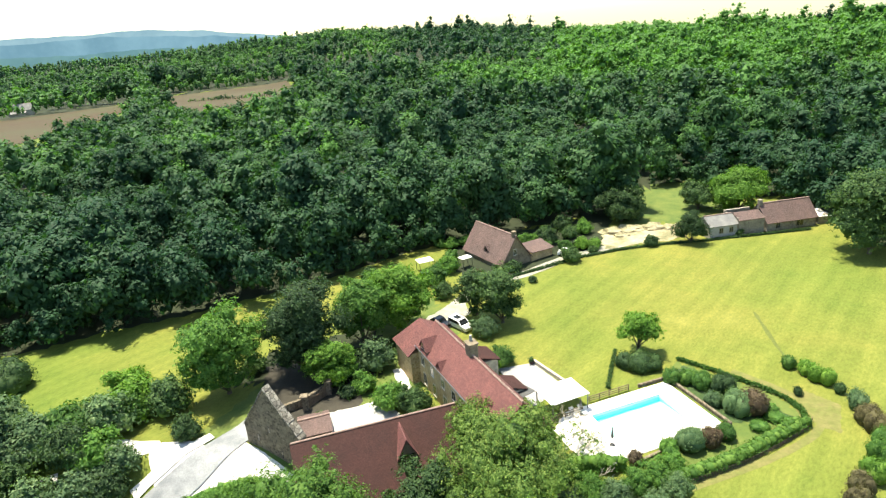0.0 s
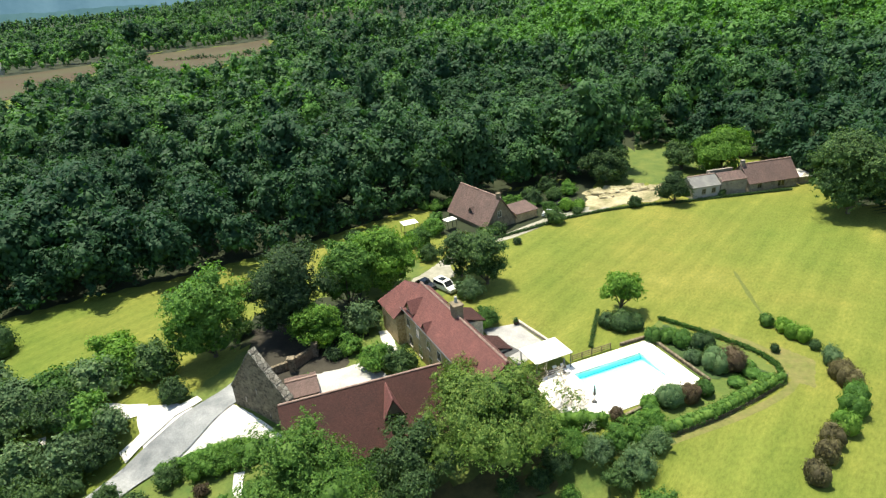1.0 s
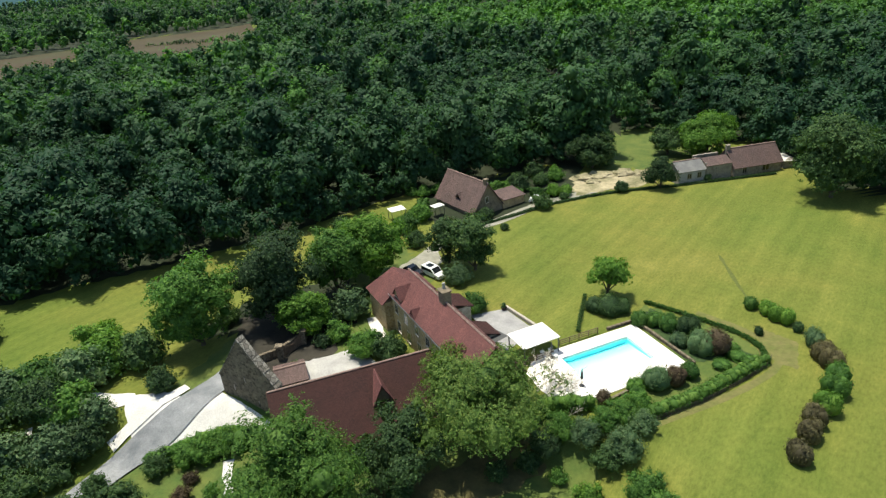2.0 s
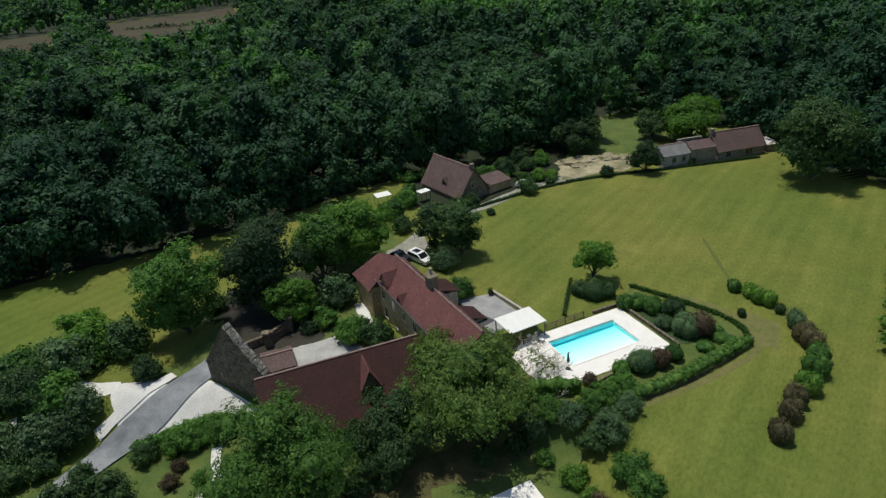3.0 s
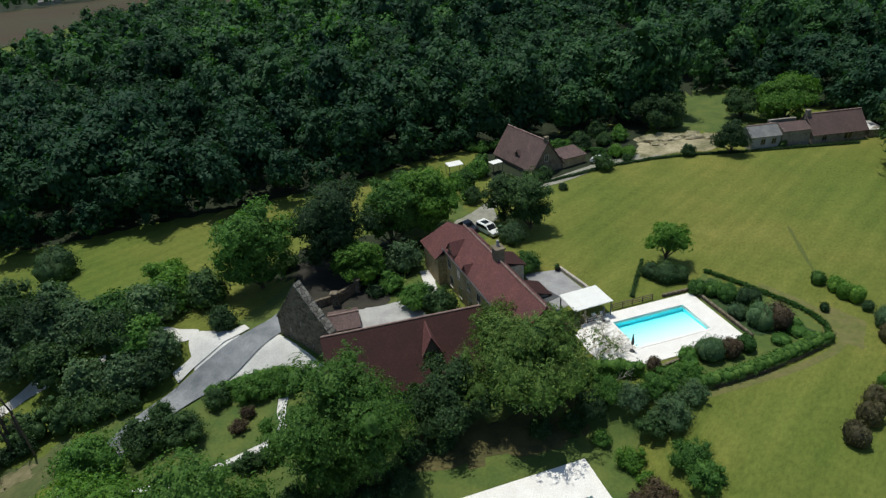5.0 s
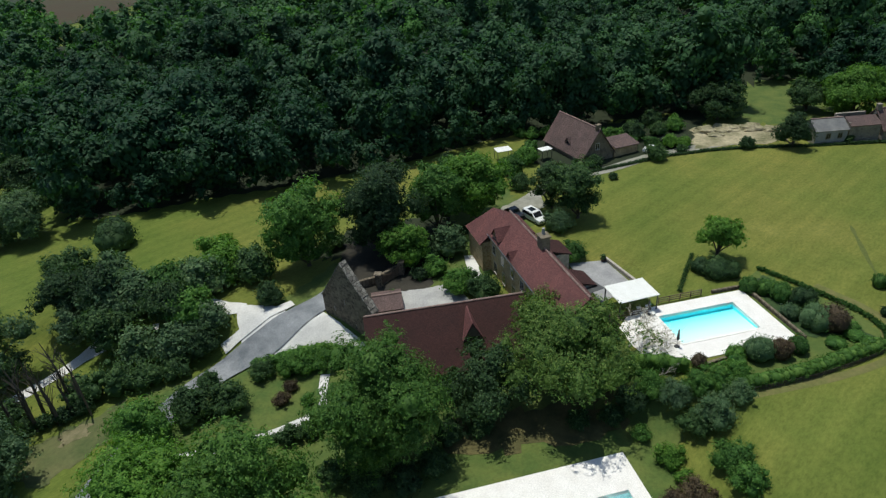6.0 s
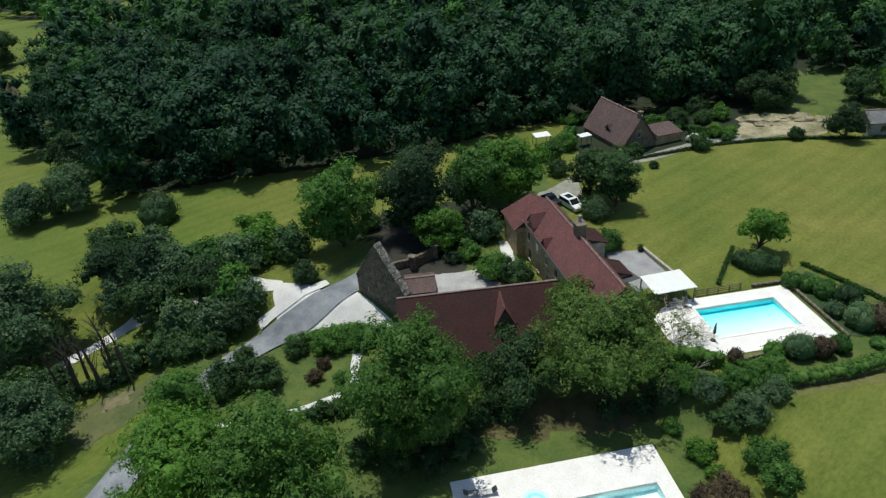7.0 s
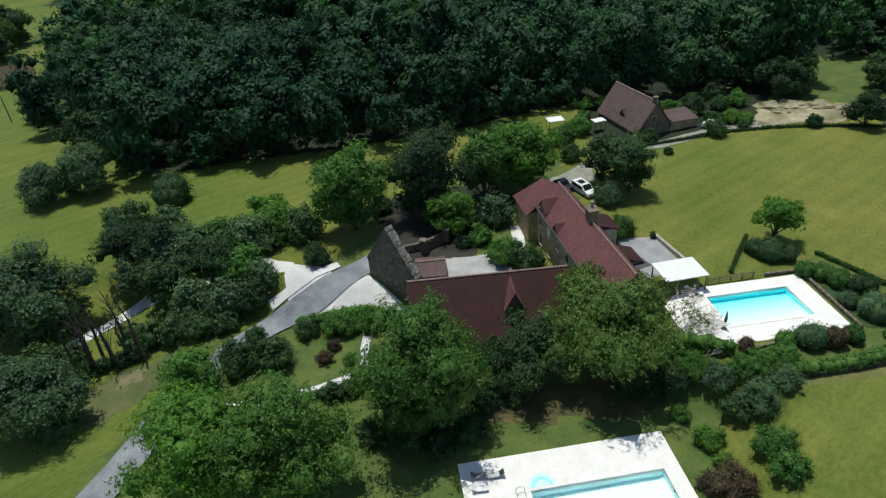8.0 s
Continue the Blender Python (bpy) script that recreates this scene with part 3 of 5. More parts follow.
woods("pine_grove", rng, np.sin(pa) * pd, np.cos(pa) * pd, wood_kinds(rng, 5, 8, 160, 0.09, 0), 18.5, "tall dark pines standing out on the hill crest", -0.6)

# far ridges beyond the woods, a plain glowing backdrop with haze in its colour
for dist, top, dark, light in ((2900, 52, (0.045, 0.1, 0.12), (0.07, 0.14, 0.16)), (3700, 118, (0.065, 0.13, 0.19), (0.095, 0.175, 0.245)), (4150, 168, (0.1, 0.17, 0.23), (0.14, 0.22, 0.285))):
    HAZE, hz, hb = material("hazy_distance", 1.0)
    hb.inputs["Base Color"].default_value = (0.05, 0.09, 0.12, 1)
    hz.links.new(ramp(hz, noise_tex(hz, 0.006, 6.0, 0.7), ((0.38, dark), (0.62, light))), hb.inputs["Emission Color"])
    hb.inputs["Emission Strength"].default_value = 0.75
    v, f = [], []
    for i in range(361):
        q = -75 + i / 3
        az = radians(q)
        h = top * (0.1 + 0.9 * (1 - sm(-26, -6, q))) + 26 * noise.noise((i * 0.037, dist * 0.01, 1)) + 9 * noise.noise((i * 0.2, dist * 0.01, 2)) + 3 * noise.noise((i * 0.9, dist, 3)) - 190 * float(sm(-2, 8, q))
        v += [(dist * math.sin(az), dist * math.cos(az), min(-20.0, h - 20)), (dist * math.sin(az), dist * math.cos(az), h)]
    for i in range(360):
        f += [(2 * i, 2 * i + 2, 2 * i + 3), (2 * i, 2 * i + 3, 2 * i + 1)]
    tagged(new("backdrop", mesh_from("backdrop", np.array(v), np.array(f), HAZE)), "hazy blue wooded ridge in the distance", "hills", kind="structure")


# ---- trees and shrubs of the garden ----
def tree(name, x, y, radius, height, bottom, leaf, mat, label, leaves=2600, count=16, form="round", seed=1, trunk_r=0.22, category="tree", group=""):
    r = np.random.default_rng(seed)
    ob = base_at(name, x, y)
    lob = lobes_of(r, radius, height, bottom, count, form)
    v, f = crown_arrays(r, lob, int(leaves * 2.6), leaf * 0.78, 1, 0.6)
    crown = new("crown", mesh_from("crown", v, f, mat))
    crown.parent = ob
    bm = bmesh.new()
    top, bottom = (bottom + height) / 2, max(bottom, 0.6)
    add_tube(bm, [(0, 0, -0.4), (0.05, 0.03, bottom * 0.5), (0.1, -0.05, bottom + 0.3), (0, 0, top)], [trunk_r * 1.5, trunk_r, trunk_r * 0.8, trunk_r * 0.3])
    for i in range(0, min(7, len(lob))):
        p = lob[i]
        add_tube(bm, [(0.05, 0, bottom * 0.75), (p[0] * 0.5, p[1] * 0.5, (bottom + p[2]) / 2), (p[0], p[1], p[2])], [trunk_r * 0.5, trunk_r * 0.32, trunk_r * 0.12], 5)
    part("trunk", bm, BARK, ob)
    return tagged(ob, label, category, group)


def shrub(name, x, y, radius, height, mat, label, seed=1, leaf=0.16, leaves=900, category="shrub", group="", clipped=False):
    """A low bush of leaf sprays that reaches the ground, on short stems."""
    r = np.random.default_rng(seed)
    ob = base_at(name, x, y)
    lob = lobes_of(r, radius, height, 0.0, 12)
    lob = np.concatenate([lob, [(0, 0, height * 0.42, min(radius, height * 0.55) * 0.85)], [(q * radius * 0.5, w * radius * 0.5, height * 0.3, height * 0.34) for q, w in ((1, 0), (-1, 0), (0, 1), (0, -1))]])
    if clipped:
        # one dome, only a little uneven
        lob = np.array([(0, 0, 0.42, 0.6)] + [(math.cos(q) * 0.34, math.sin(q) * 0.34, 0.36 + 0.12 * (k % 2), r.uniform(0.5, 0.6)) for k, q in enumerate(r.uniform(0, 6.28, 7))])
    v, f = crown_arrays(r, lob, int(leaves * 2.0), leaf * 0.9 / (radius if clipped else 1), 2 if clipped else 1, 0.95 if clipped else 0.78, spray=5)
    if clipped:
        v = v * (radius * 0.9, radius * 0.9, height)
    v[:, 2] = np.maximum(v[:, 2], 0.02)
    crown = new("foliage", mesh_from("foliage", v, f, mat))
    crown.parent = ob
    bm = bmesh.new()
    for k in range(3):
        add_tube(bm, [(0.1 * k - 0.1, 0.05 * k, -0.2), (0.3 * radius * (k - 1), 0.2 * radius * (1 - k), height * 0.5)], [0.06, 0.02], 5)
    part("stem", bm, BARK, ob)
    return tagged(ob, label, category, group)


# x, y, crown radius, height, crown bottom, leaf size, material, label, form
HOUSE_TREES = (
    (-34.2, 81.8, 6.6, 13.4, 0.2, 0.42, LEAF_TREE, "tall leafy green garden tree beside the meadow", "round"),
    (-23.0, 87.6, 7.8, 14.8, 0.2, 0.40, LEAF_DARK, "tall dark-leaved tree beside the courtyard", "round"),
    (-14.6, 93.2, 5.2, 12.6, 0.2, 0.40, LEAF_TREE, "mid-green leafy tree behind the courtyard", "round"),
    (-8.1, 97.6, 6.0, 13.2, 0.2, 0.42, LEAF_BRIGHT, "bright green leafy tree by the drive", "round"),
    (-12.5, 101.5, 4.5, 9.5, 0.2, 0.40, LEAF_TREE, "leafy green tree by the drive", "round"),
    (-18.2, 82.2, 5.0, 6.6, 0.2, 0.34, LEAF_BRIGHT, "spreading fig-like tree with pale leaves by the courtyard", "round"),
    (9.3, 97.2, 4.6, 10.4, 0.2, 0.36, LEAF_DARK, "dense dark green tree beside the drive", "round"),
    (5.0, 101.0, 4.0, 9.5, 0.2, 0.36, LEAF_DARK, "dense dark green tree beside the drive", "round"),
    (28.5, 83.3, 3.2, 7.2, 1.3, 0.32, LEAF_BRIGHT, "lone round bright green tree on the meadow", "round"),
)
FAR_TREES = (
    (54.7, 127.5, 3.7, 8.8, 0.4, 0.32, LEAF_DARK, "dark conical evergreen beside the farm building", "cone"),
    (74.1, 146.0, 8.0, 10.8, 0.2, 0.5, LEAF_BRIGHT, "broad bright green tree behind the farm buildings", "round"),
    (66.0, 150.7, 5.0, 6.5, 0.2, 0.45, LEAF_DARK, "dark green tree behind the farm building", "round"),
    (84.5, 113.0, 8.5, 17.0, 0.2, 0.5, LEAF_DARK, "large dark tree at the meadow's end", "round"),
    (93.4, 146.0, 5.0, 9.0, 0.2, 0.45, LEAF_GREY, "grey-green tree behind the farm buildings", "round"),
    (45.0, 146.3, 6.6, 8.0, 0.2, 0.45, LEAF_DARK, "dark spreading tree at the wood's edge", "round"),
)
EDGE_TREES = tuple((x + 1.2, y, r, h, -1.4, 0.4, LEAF_TREE, "leafy green tree in the row that ends the meadow", "round") for x, y, r, h in (
    (82.0, 84.6, 3.6, 5.2), (78.4, 80.6, 3.2, 4.4), (75.2, 76.8, 3.4, 4.8), (71.2, 72.0, 3.2, 4.2), (68.2, 68.4, 3.3, 4.6), (64.6, 64.2, 3.1, 4.0), (61.6, 60.6, 3.2, 4.6), (58.4, 56.6, 3.0, 4.0)))
LANE_TREES = (
    (-201.0, 187.0, 9.0, 14.0, -1.6, 0.7, LEAF_DARK, "dark tree at the far end of the meadow", "round"),
    (-214.0, 208.0, 9.0, 15.0, -1.6, 0.7, LEAF_DARK, "dark tree at the far end of the meadow", "round"),
    (-48.2, 81.0, 4.2, 5.8, -1.6, 0.36, LEAF_BRIGHT, "bright green bushy tree at the meadow's edge", "round"),
    (-97.6, 86.4, 5.0, 7.4, -1.6, 0.4, LEAF_GREY, "round grey-green tree standing on the meadow", "round"),
    (-91.4, 92.2, 6.2, 8.6, -1.6, 0.4, LEAF_GREY, "round grey-green tree standing on the meadow", "round"),
    (-102.0, 107.5, 6.0, 10.0, -1.6, 0.42, LEAF_DARK, "dark tree standing on the meadow", "round"),
    (-70.6, 75.4, 4.5, 6.4, -1.6, 0.4, LEAF_DARK, "dark bushy tree at the meadow's edge", "round"),
    (-73.0, 55.0, 9.2, 14.0, -1.6, 0.44, LEAF_GREY, "large grey-green tree beside the track", "round"),
    (-60.6, 40.4, 6.8, 9.5, -1.6, 0.38, LEAF_GREY, "large grey-green tree below the track", "round"),
)
for i, (x, y, r, h, b, lf, mat, lab, form) in enumerate(HOUSE_TREES + FAR_TREES + LANE_TREES + EDGE_TREES):
    tree("tree", x, y, r, h, b, lf, mat, lab, int(1200 + 210 * r * r / lf * 0.32), 34 if r > 4 else 22, form, 20 + i, 0.14 + 0.03 * r)
# the big garden trees before the barn
tree("walnut_tree", -14.6, 46.8, 7.4, 16.2, 0.1, 0.3, LEAF_NUT, "big leafy green walnut tree on the lower lawn", 20000, 60, "round", 71, 0.4)
WALNUT = tree("walnut_tree", 4.8, 57.0, 8.8, 13.2, 0.4, 0.27, LEAF_WALNUT, "wide spreading walnut tree between barn and pool", 22000, 60, "round", 72, 0.45)
tree("walnut_tree", -5.0, 54.0, 5.8, 8.2, 0.1, 0.32, LEAF_DARK, "dark leafy tree between the two walnut trees", 8000, 32, "round", 73, 0.3)
tree("maple_tree", -34.2, 34.0, 7.4, 12.8, 0.5, 0.3, LEAF_BRIGHT, "big yellow-green leafy tree beside the road", 11500, 40, "round", 74, 0.4)
tree("maple_tree", -25.6, 34.6, 7.4, 14.6, 0.5, 0.3, LEAF_NUT, "big bright green leafy tree on the lower lawn", 11500, 40, "round", 75, 0.4)
tree("tree", -57.0, 63.0, 4.4, 7.2, 0.2, 0.36, LEAF_DARK, "dark bushy tree behind the bare trunks", 3000, 30, "round", 76, 0.2)
tree("tree", -61.0, 68.5, 4.6, 7.4, 0.2, 0.36, LEAF_DARK, "dark bushy tree at the hedgerow's end", 3000, 30, "round", 77, 0.2)
tree("tree", -66.6, 68.2, 4.8, 7.4, 0.2, 0.36, LEAF_DARK, "dark bushy tree ending the hedgerow", 3000, 30, "round", 79, 0.2)
tree("tree", -63.6, 64.6, 3.6, 5.6, 0.2, 0.36, LEAF_GREY, "grey-green bushy tree beside the field track", 2400, 26, "round", 80, 0.18)
tree("tree", -50.2, 66.4, 3.8, 7.4, 0.2, 0.36, LEAF_DARK, "dark tree standing over the hedgerow", 3000, 30, "round", 78, 0.2)


# ---- surfaces laid on the land ----
grid_sheet("gravel_court", bilinear((-20.0, 66.8), (-6.8, 70.4), (-10.5, 76.5), (-18.0, 74.2), 12, 8, 0.2, 2), GREY_GRAVEL, 0.05, "pale grey gravel courtyard between the houses", "courtyard")
grid_sheet("gravel_parking", bilinear((-35.4, 63.4), (-29.4, 69.9), (-20.6, 64.0), (-25.2, 61.6), 24, 18, 0.05, 3), GRAVEL, 0.05, "white gravel parking place by the stone gable", "gravel")
grid_sheet("gravel_lay_by", bilinear((-38.6, 63.4), (-32.6, 68.6), (-36.0, 70.6), (-42.0, 70.8), 18, 16, 0.08, 4), GRAVEL, 0.05, "white gravel lay-by beside the road", "gravel")
grid_sheet("gravel_turning_place", bilinear((-40.8, 68.6), (-40.4, 71.0), (-54.0, 73.6), (-52.5, 68.6), 8, 10, 0.25, 14), GRAVEL, 0.068, "white gravel turning place behind the hedgerow", "gravel")
grid_sheet("road", ribbon_rows([(-27.4, 74.2), (-28.2, 72.8), (-29.4, 70.9), (-34.5, 65.5), (-39.6, 61.0), (-43.6, 54), (-45.8, 44), (-46.4, 35.5), (-48, 22), (-49, 0)], 4.0, 6, 0.06, 5), ROAD, 0.22, "worn grey asphalt lane", "road")
grid_sheet("road_verge", ribbon_rows([(-33.4, 71.2), (-35.2, 69.4), (-37.4, 67.4), (-41.5, 63.6)], 1.5, 3, 0.2, 25), GRAVEL, 0.2, "pale gravel verge of the lane", "verge")
grid_sheet("drive", ribbon_rows([(-1.0, 97), (-0.5, 101.5), (2.8, 108), (7.5, 113.5), (16.9, 118.2), (25.8, 124.2), (34.1, 127.8), (46, 132)], 2.8, 4, 0.2, 6), DRIVE, 0.06, "pale worn drive to the far house", "road")
grid_sheet("drive_forecourt", bilinear((-4.4, 101.0), (-1.2, 95.8), (4.2, 102.4), (2.6, 109.0), 8, 8, 0.25, 46), DRIVE, 0.045, "pale worn gravel forecourt behind the farmhouse", "road")
grid_sheet("sandy_clearing", bilinear((36, 128.5), (55, 131), (58, 141), (38, 141), 14, 8, 0.9, 7), SAND, 0.08, "sandy building rubble on cleared ground", "rubble")
grid_sheet("garden_path", ribbon_rows([(-47, 44.2), (-38, 46), (-30.6, 49), (-24.8, 53.5), (-25.6, 57.4), (-26, 60)], 1.2, 3, 0.1, 8), GRAVEL, 0.06, "narrow white gravel garden path", "path")
grid_sheet("field_track", ribbon_rows([(-52, 66), (-60.7, 63.6), (-64.5, 57.7), (-68, 51), (-73, 40)], 2.0, 3, 0.3, 9), GRAVEL, 0.06, "pale track behind bare trunks", "path")
grid_sheet("ploughed_field", bilinear((-262, 340), (-262, 540), (-290, 642), (-432, 530), 14, 14), SOIL, 0.3, "brown ploughed field", "field")
grid_sheet("stubble_field", bilinear((-165, 455), (-125, 600), (-160, 735), (-285, 670), 14, 14), STUBBLE, 1.0, "pale brown stubble field between woods", "field")
grid_sheet("bed_ground_cover", bilinear((34.4, 64.4), (42.2, 64.2), (33.6, 78.6), (31.0, 75.6), 12, 14, 0.3, 33), GROUND_COVER, 0.05, "dark leafy ground cover in the pool bed", "bed")
grid_sheet("soil_strip", bilinear((-197, 178), (-185, 184), (-164, 160), (-170, 150), 8, 8, 1.0, 35), SOIL, 0.1, "strip of bare brown field", "field")
grid_sheet("deck_apron", bilinear((14.25, 69.3), (17.75, 59.0), (14.8, 58.8), (12.2, 66.4), 10, 6, 0.12, 36), DECK, 0.07, "white paved apron beside the pool deck", "paving")
grid_sheet("courtyard_earth", bilinear((-27.6, 71.5), (-14.5, 74.0), (-9.5, 89.5), (-30.0, 89.0), 14, 16, 0.5, 31), EARTH_AND_SHADE, 0.045, "dark trodden earth of the courtyard with tree shade in its colour", "courtyard")
grid_sheet("tree_shade_earth", bilinear((-9.0, 46.6), (12.0, 51.6), (11.0, 57.0), (-9.0, 53.0), 18, 10, 0.8, 32), UNDER_TREES, 0.03, "brown littered ground under the walnut trees", "earth")
grid_sheet("terrace", bilinear((6.6, 82.0), (12.2, 82.8), (15.6, 75.8), (10.5, 71.5), 6, 6), PAVING, 0.07, "grey paved terrace beside the house", "terrace")


BARE = rough_stuff("thin_dry_turf", (0.105, 0.122, 0.029), (0.168, 0.148, 0.056), 0.5, 1.6)
DULL = rough_stuff("long_dull_grass", (0.085, 0.106, 0.022), (0.105, 0.12, 0.028), 0.3, 2.2)
grid_sheet("bare_patch", bilinear((42.6, 64.6), (45.8, 60.6), (49.0, 66.2), (46.0, 70.4), 11, 11, 0.22, 41), BARE, 0.016, "thin dry turf worn brown between the beds", "turf")
grid_sheet("trodden_strip", ribbon_rows([(24.4, 53.9), (31.0, 56.0), (37.4, 58.3), (42.6, 61.0), (45.0, 63.8), (45.2, 67.0), (43.4, 71.0), (39.6, 76.0)], 1.1, 3, 0.12, 42), BARE, 0.02, "dry trodden strip of turf along the hedge", "turf")
grid_sheet("grass_furrow", ribbon_rows([(51.4, 93.0), (50.4, 88.0), (49.2, 82.0), (48.6, 78.2)], 0.6, 2, 0.3, 43), DULL, 0.016, "darker furrow of long grass across the meadow", "turf")
grid_sheet("rough_bank", bilinear((-62.0, 42.6), (-51.0, 54.4), (-46.8, 52.0), (-53.4, 40.6), 14, 8, 0.5, 44), rough_stuff("rough_bank_grass", (0.06, 0.085, 0.025), (0.125, 0.125, 0.05), 0.35, 1.8), 0.035, "rough half-bare grass bank above the lane", "bank")


def frame_of(a, b):
    """Bearing in degrees of the way from a to b."""
    return math.degrees(math.atan2(b[1] - a[1], b[0] - a[0]))


def swimming_pool(name, far_left, far_right, width, pool, label, z, liner):
    """A paved deck with a sunk basin. pool: from the far left corner, along, along, deep, deep (metres towards the viewer)."""
    turn = frame_of(far_left, far_right)
    length = math.hypot(far_right[0] - far_left[0], far_right[1] - far_left[1])
    ob = base_at(name, *far_left, turn, z)
    x0, x1, y0, y1 = pool
    for a, b, c, d in ((0, length, -y0, 0), (0, length, -width, -y1), (0, x0, -y1, -y0), (x1, length, -y1, -y0)):
        part("paving", box(a, b, c, d, -0.5, 0.12, 0.015), DECK, ob)
    bm = bmesh.new()
    zs = (-1.45, -0.85)
    p = [(x0, -y1, 0.1), (x1, -y1, 0.1), (x1, -y0, 0.1), (x0, -y0, 0.1)]
    q = [(x0, -y1, zs[1]), (x1, -y1, zs[1]), (x1, -y0, zs[0]), (x0, -y0, zs[0])]
    pv, qv = [bm.verts.new(c) for c in p], [bm.verts.new(c) for c in q]
    fl = bmesh.new()
    fl.faces.new([fl.verts.new((c[0], c[1], c[2] + 0.01)) for c in q])
    part("pool_floor", fl, POOL_SLOPE if liner is LINER else POOL_PALE, ob, "pale blue pool floor")
    bm.faces.new(qv)
    for i in range(4):
        bm.faces.new((pv[i], qv[i], qv[(i + 1) % 4], pv[(i + 1) % 4]))
    part("basin", bm, liner, ob, "tiled pool basin")
    bm = bmesh.new()
    bm.faces.new([bm.verts.new((x, y, -0.02)) for x, y in ((x0, -y1), (x1, -y1), (x1, -y0), (x0, -y0))])
    w = part("water", bm, WATER, ob, "clear blue pool water")
    w.visible_shadow = False
    for a, b, c, d in ((x0 - 0.35, x1 + 0.35, -y0, -y0 + 0.35), (x0 - 0.35, x1 + 0.35, -y1 - 0.35, -y1), (x0 - 0.35, x0, -y1, -y0), (x1, x1 + 0.35, -y1, -y0)):
        part("coping", box(a, b, c, d, 0.1, 0.16, 0.02), DECK, ob)
    return tagged(ob, label, "pool")


swimming_pool("swimming_pool", (14.3, 69.6), (29.6, 74.7), 11.2, (2.6, 13.3, 2.2, 8.0), "turquoise swimming pool in a white paved deck by the meadow", 0.0, LINER)
swimming_pool("swimming_pool", (-10.4, 41.2), (10.4, 48.5), 14.0, (6.6, 20.3, 4.6, 10.5), "pale blue swimming pool in a white deck on the lawn", -3.5, POOL_PALE)


# the round steps of the lower pool
steps = tagged(base_at("pool_steps", -10.4, 41.2, frame_of((-10.4, 41.2), (10.4, 48.5)), -3.5), "half-round pale blue pool steps", "steps")
for r, z in ((1.5, 0.165), (1.1, 0.172), (0.7, 0.179)):
    bm = bmesh.new()
    bm.faces.new([bm.verts.new((7.9 - r * math.cos(q), -4.25 + r * math.sin(q), z)) for q in np.linspace(0, math.pi, 19)][::-1])
    part("step", bm, POOL_PALE if r != 1.1 else POOL_FLOOR, steps)

# ---- houses ----
def gable_house(ob, s0, s1, half, eave, ridge, wall_mat, roof_mat, over=0.35, ridge_off=0.0):
    """Walls and two roof planes; local x runs along the ridge."""
    part("wall", prism([(-half, -0.6), (half, -0.6), (half, eave), (ridge_off, ridge - 0.12), (-half, eave)], "x", s0, s1), wall_mat, ob)
    k = (ridge - eave) / half
    lo = eave - over * k
    part("roof", slab([(s0 - over, -half - over, lo), (s1 + over, -half - over, lo), (s1 + over, ridge_off, ridge), (s0 - over, ridge_off, ridge)]), roof_mat, ob)
    part("roof", slab([(s1 + over, half + over, lo), (s0 - over, half + over, lo), (s0 - over, ridge_off, ridge), (s1 + over, ridge_off, ridge)]), roof_mat, ob)
    bm = bmesh.new()
    x = s0 - over
    while x < s1 + over - 0.1:
        add_tube(bm, [(x, ridge_off, ridge + 0.02), (min(x + 0.42, s1 + over), ridge_off, ridge + 0.05)], [0.13, 0.15], 6)
        x += 0.4
    part("ridge_tile", bm, RIDGE, ob)


def window(parent, x, y, z, w, h, facing, frame_mat, shutters=False):
    """A window in a wall that faces local +y or -y (facing 1 or -1) or along x (facing 2 or -2)."""
    ob = new("window")
    ob.parent = parent
    rz = {1: 0, -1: 180, 2: -90, -2: 90}[facing]
    ob.matrix_local = pose(x, y, z, 0, 0, rz)
    for name, a in (("frame", (-w / 2 - 0.1, w / 2 + 0.1, 0.0, 0.05, h, h + 0.14)), ("sill", (-w / 2 - 0.12, w / 2 + 0.12, 0.0, 0.12, -0.12, 0)),
                    ("frame", (-w / 2 - 0.12, -w / 2, 0, 0.05, 0, h)), ("frame", (w / 2, w / 2 + 0.12, 0, 0.05, 0, h)), ("frame", (-0.04, 0.04, 0, 0.04, 0, h))):
        part(name, box(*a), frame_mat, ob)
    part("pane", box(-w / 2, w / 2, -0.1, 0.02, 0, h), GLASS, ob, "dark glass pane")
    if shutters:
        for sx in (-w * 0.76 - 0.1, w * 0.76 + 0.1):
            part("shutter", box(sx - w / 4, sx + w / 4, 0, 0.05, 0, h), WOOD, ob)


def dormer(parent, x, y_front, z0, w, h, depth, roof_mat, wall_mat, side, rise):
    """A small gabled window house on a roof; side is 1 or -1, the local y towards which it looks."""
    ob = new("dormer")
    ob.parent = parent
    ob.matrix_local = pose(x, y_front, z0, 0, 0, 0 if side > 0 else 180)
    part("wall", prism([(-w / 2, -0.3), (w / 2, -0.3), (w / 2, h), (0, h + rise - 0.08), (-w / 2, h)], "y", -depth, 0), wall_mat, ob)
    k = 0.25
    for sx in (-1, 1):
        part("roof", slab([(sx * (w / 2 + k), k, h - k * rise / (w / 2)), (sx * (w / 2 + k), -depth, h - k * rise / (w / 2)), (0, -depth, h + rise), (0, k, h + rise)], 0.1), roof_mat, ob)
    part("pane", box(-w / 2 + 0.25, w / 2 - 0.25, 0.0, 0.03, 0.0, h - 0.1), GLASS, ob)


# main house: local x runs from its far end towards the pools
O, TURN = (-1.9, 81.7), frame_of((0, 0), (0.388, -0.922))
house = tagged(base_at("house", *O, TURN, 0.0), "long ochre stone farmhouse with a red tiled roof", "house")
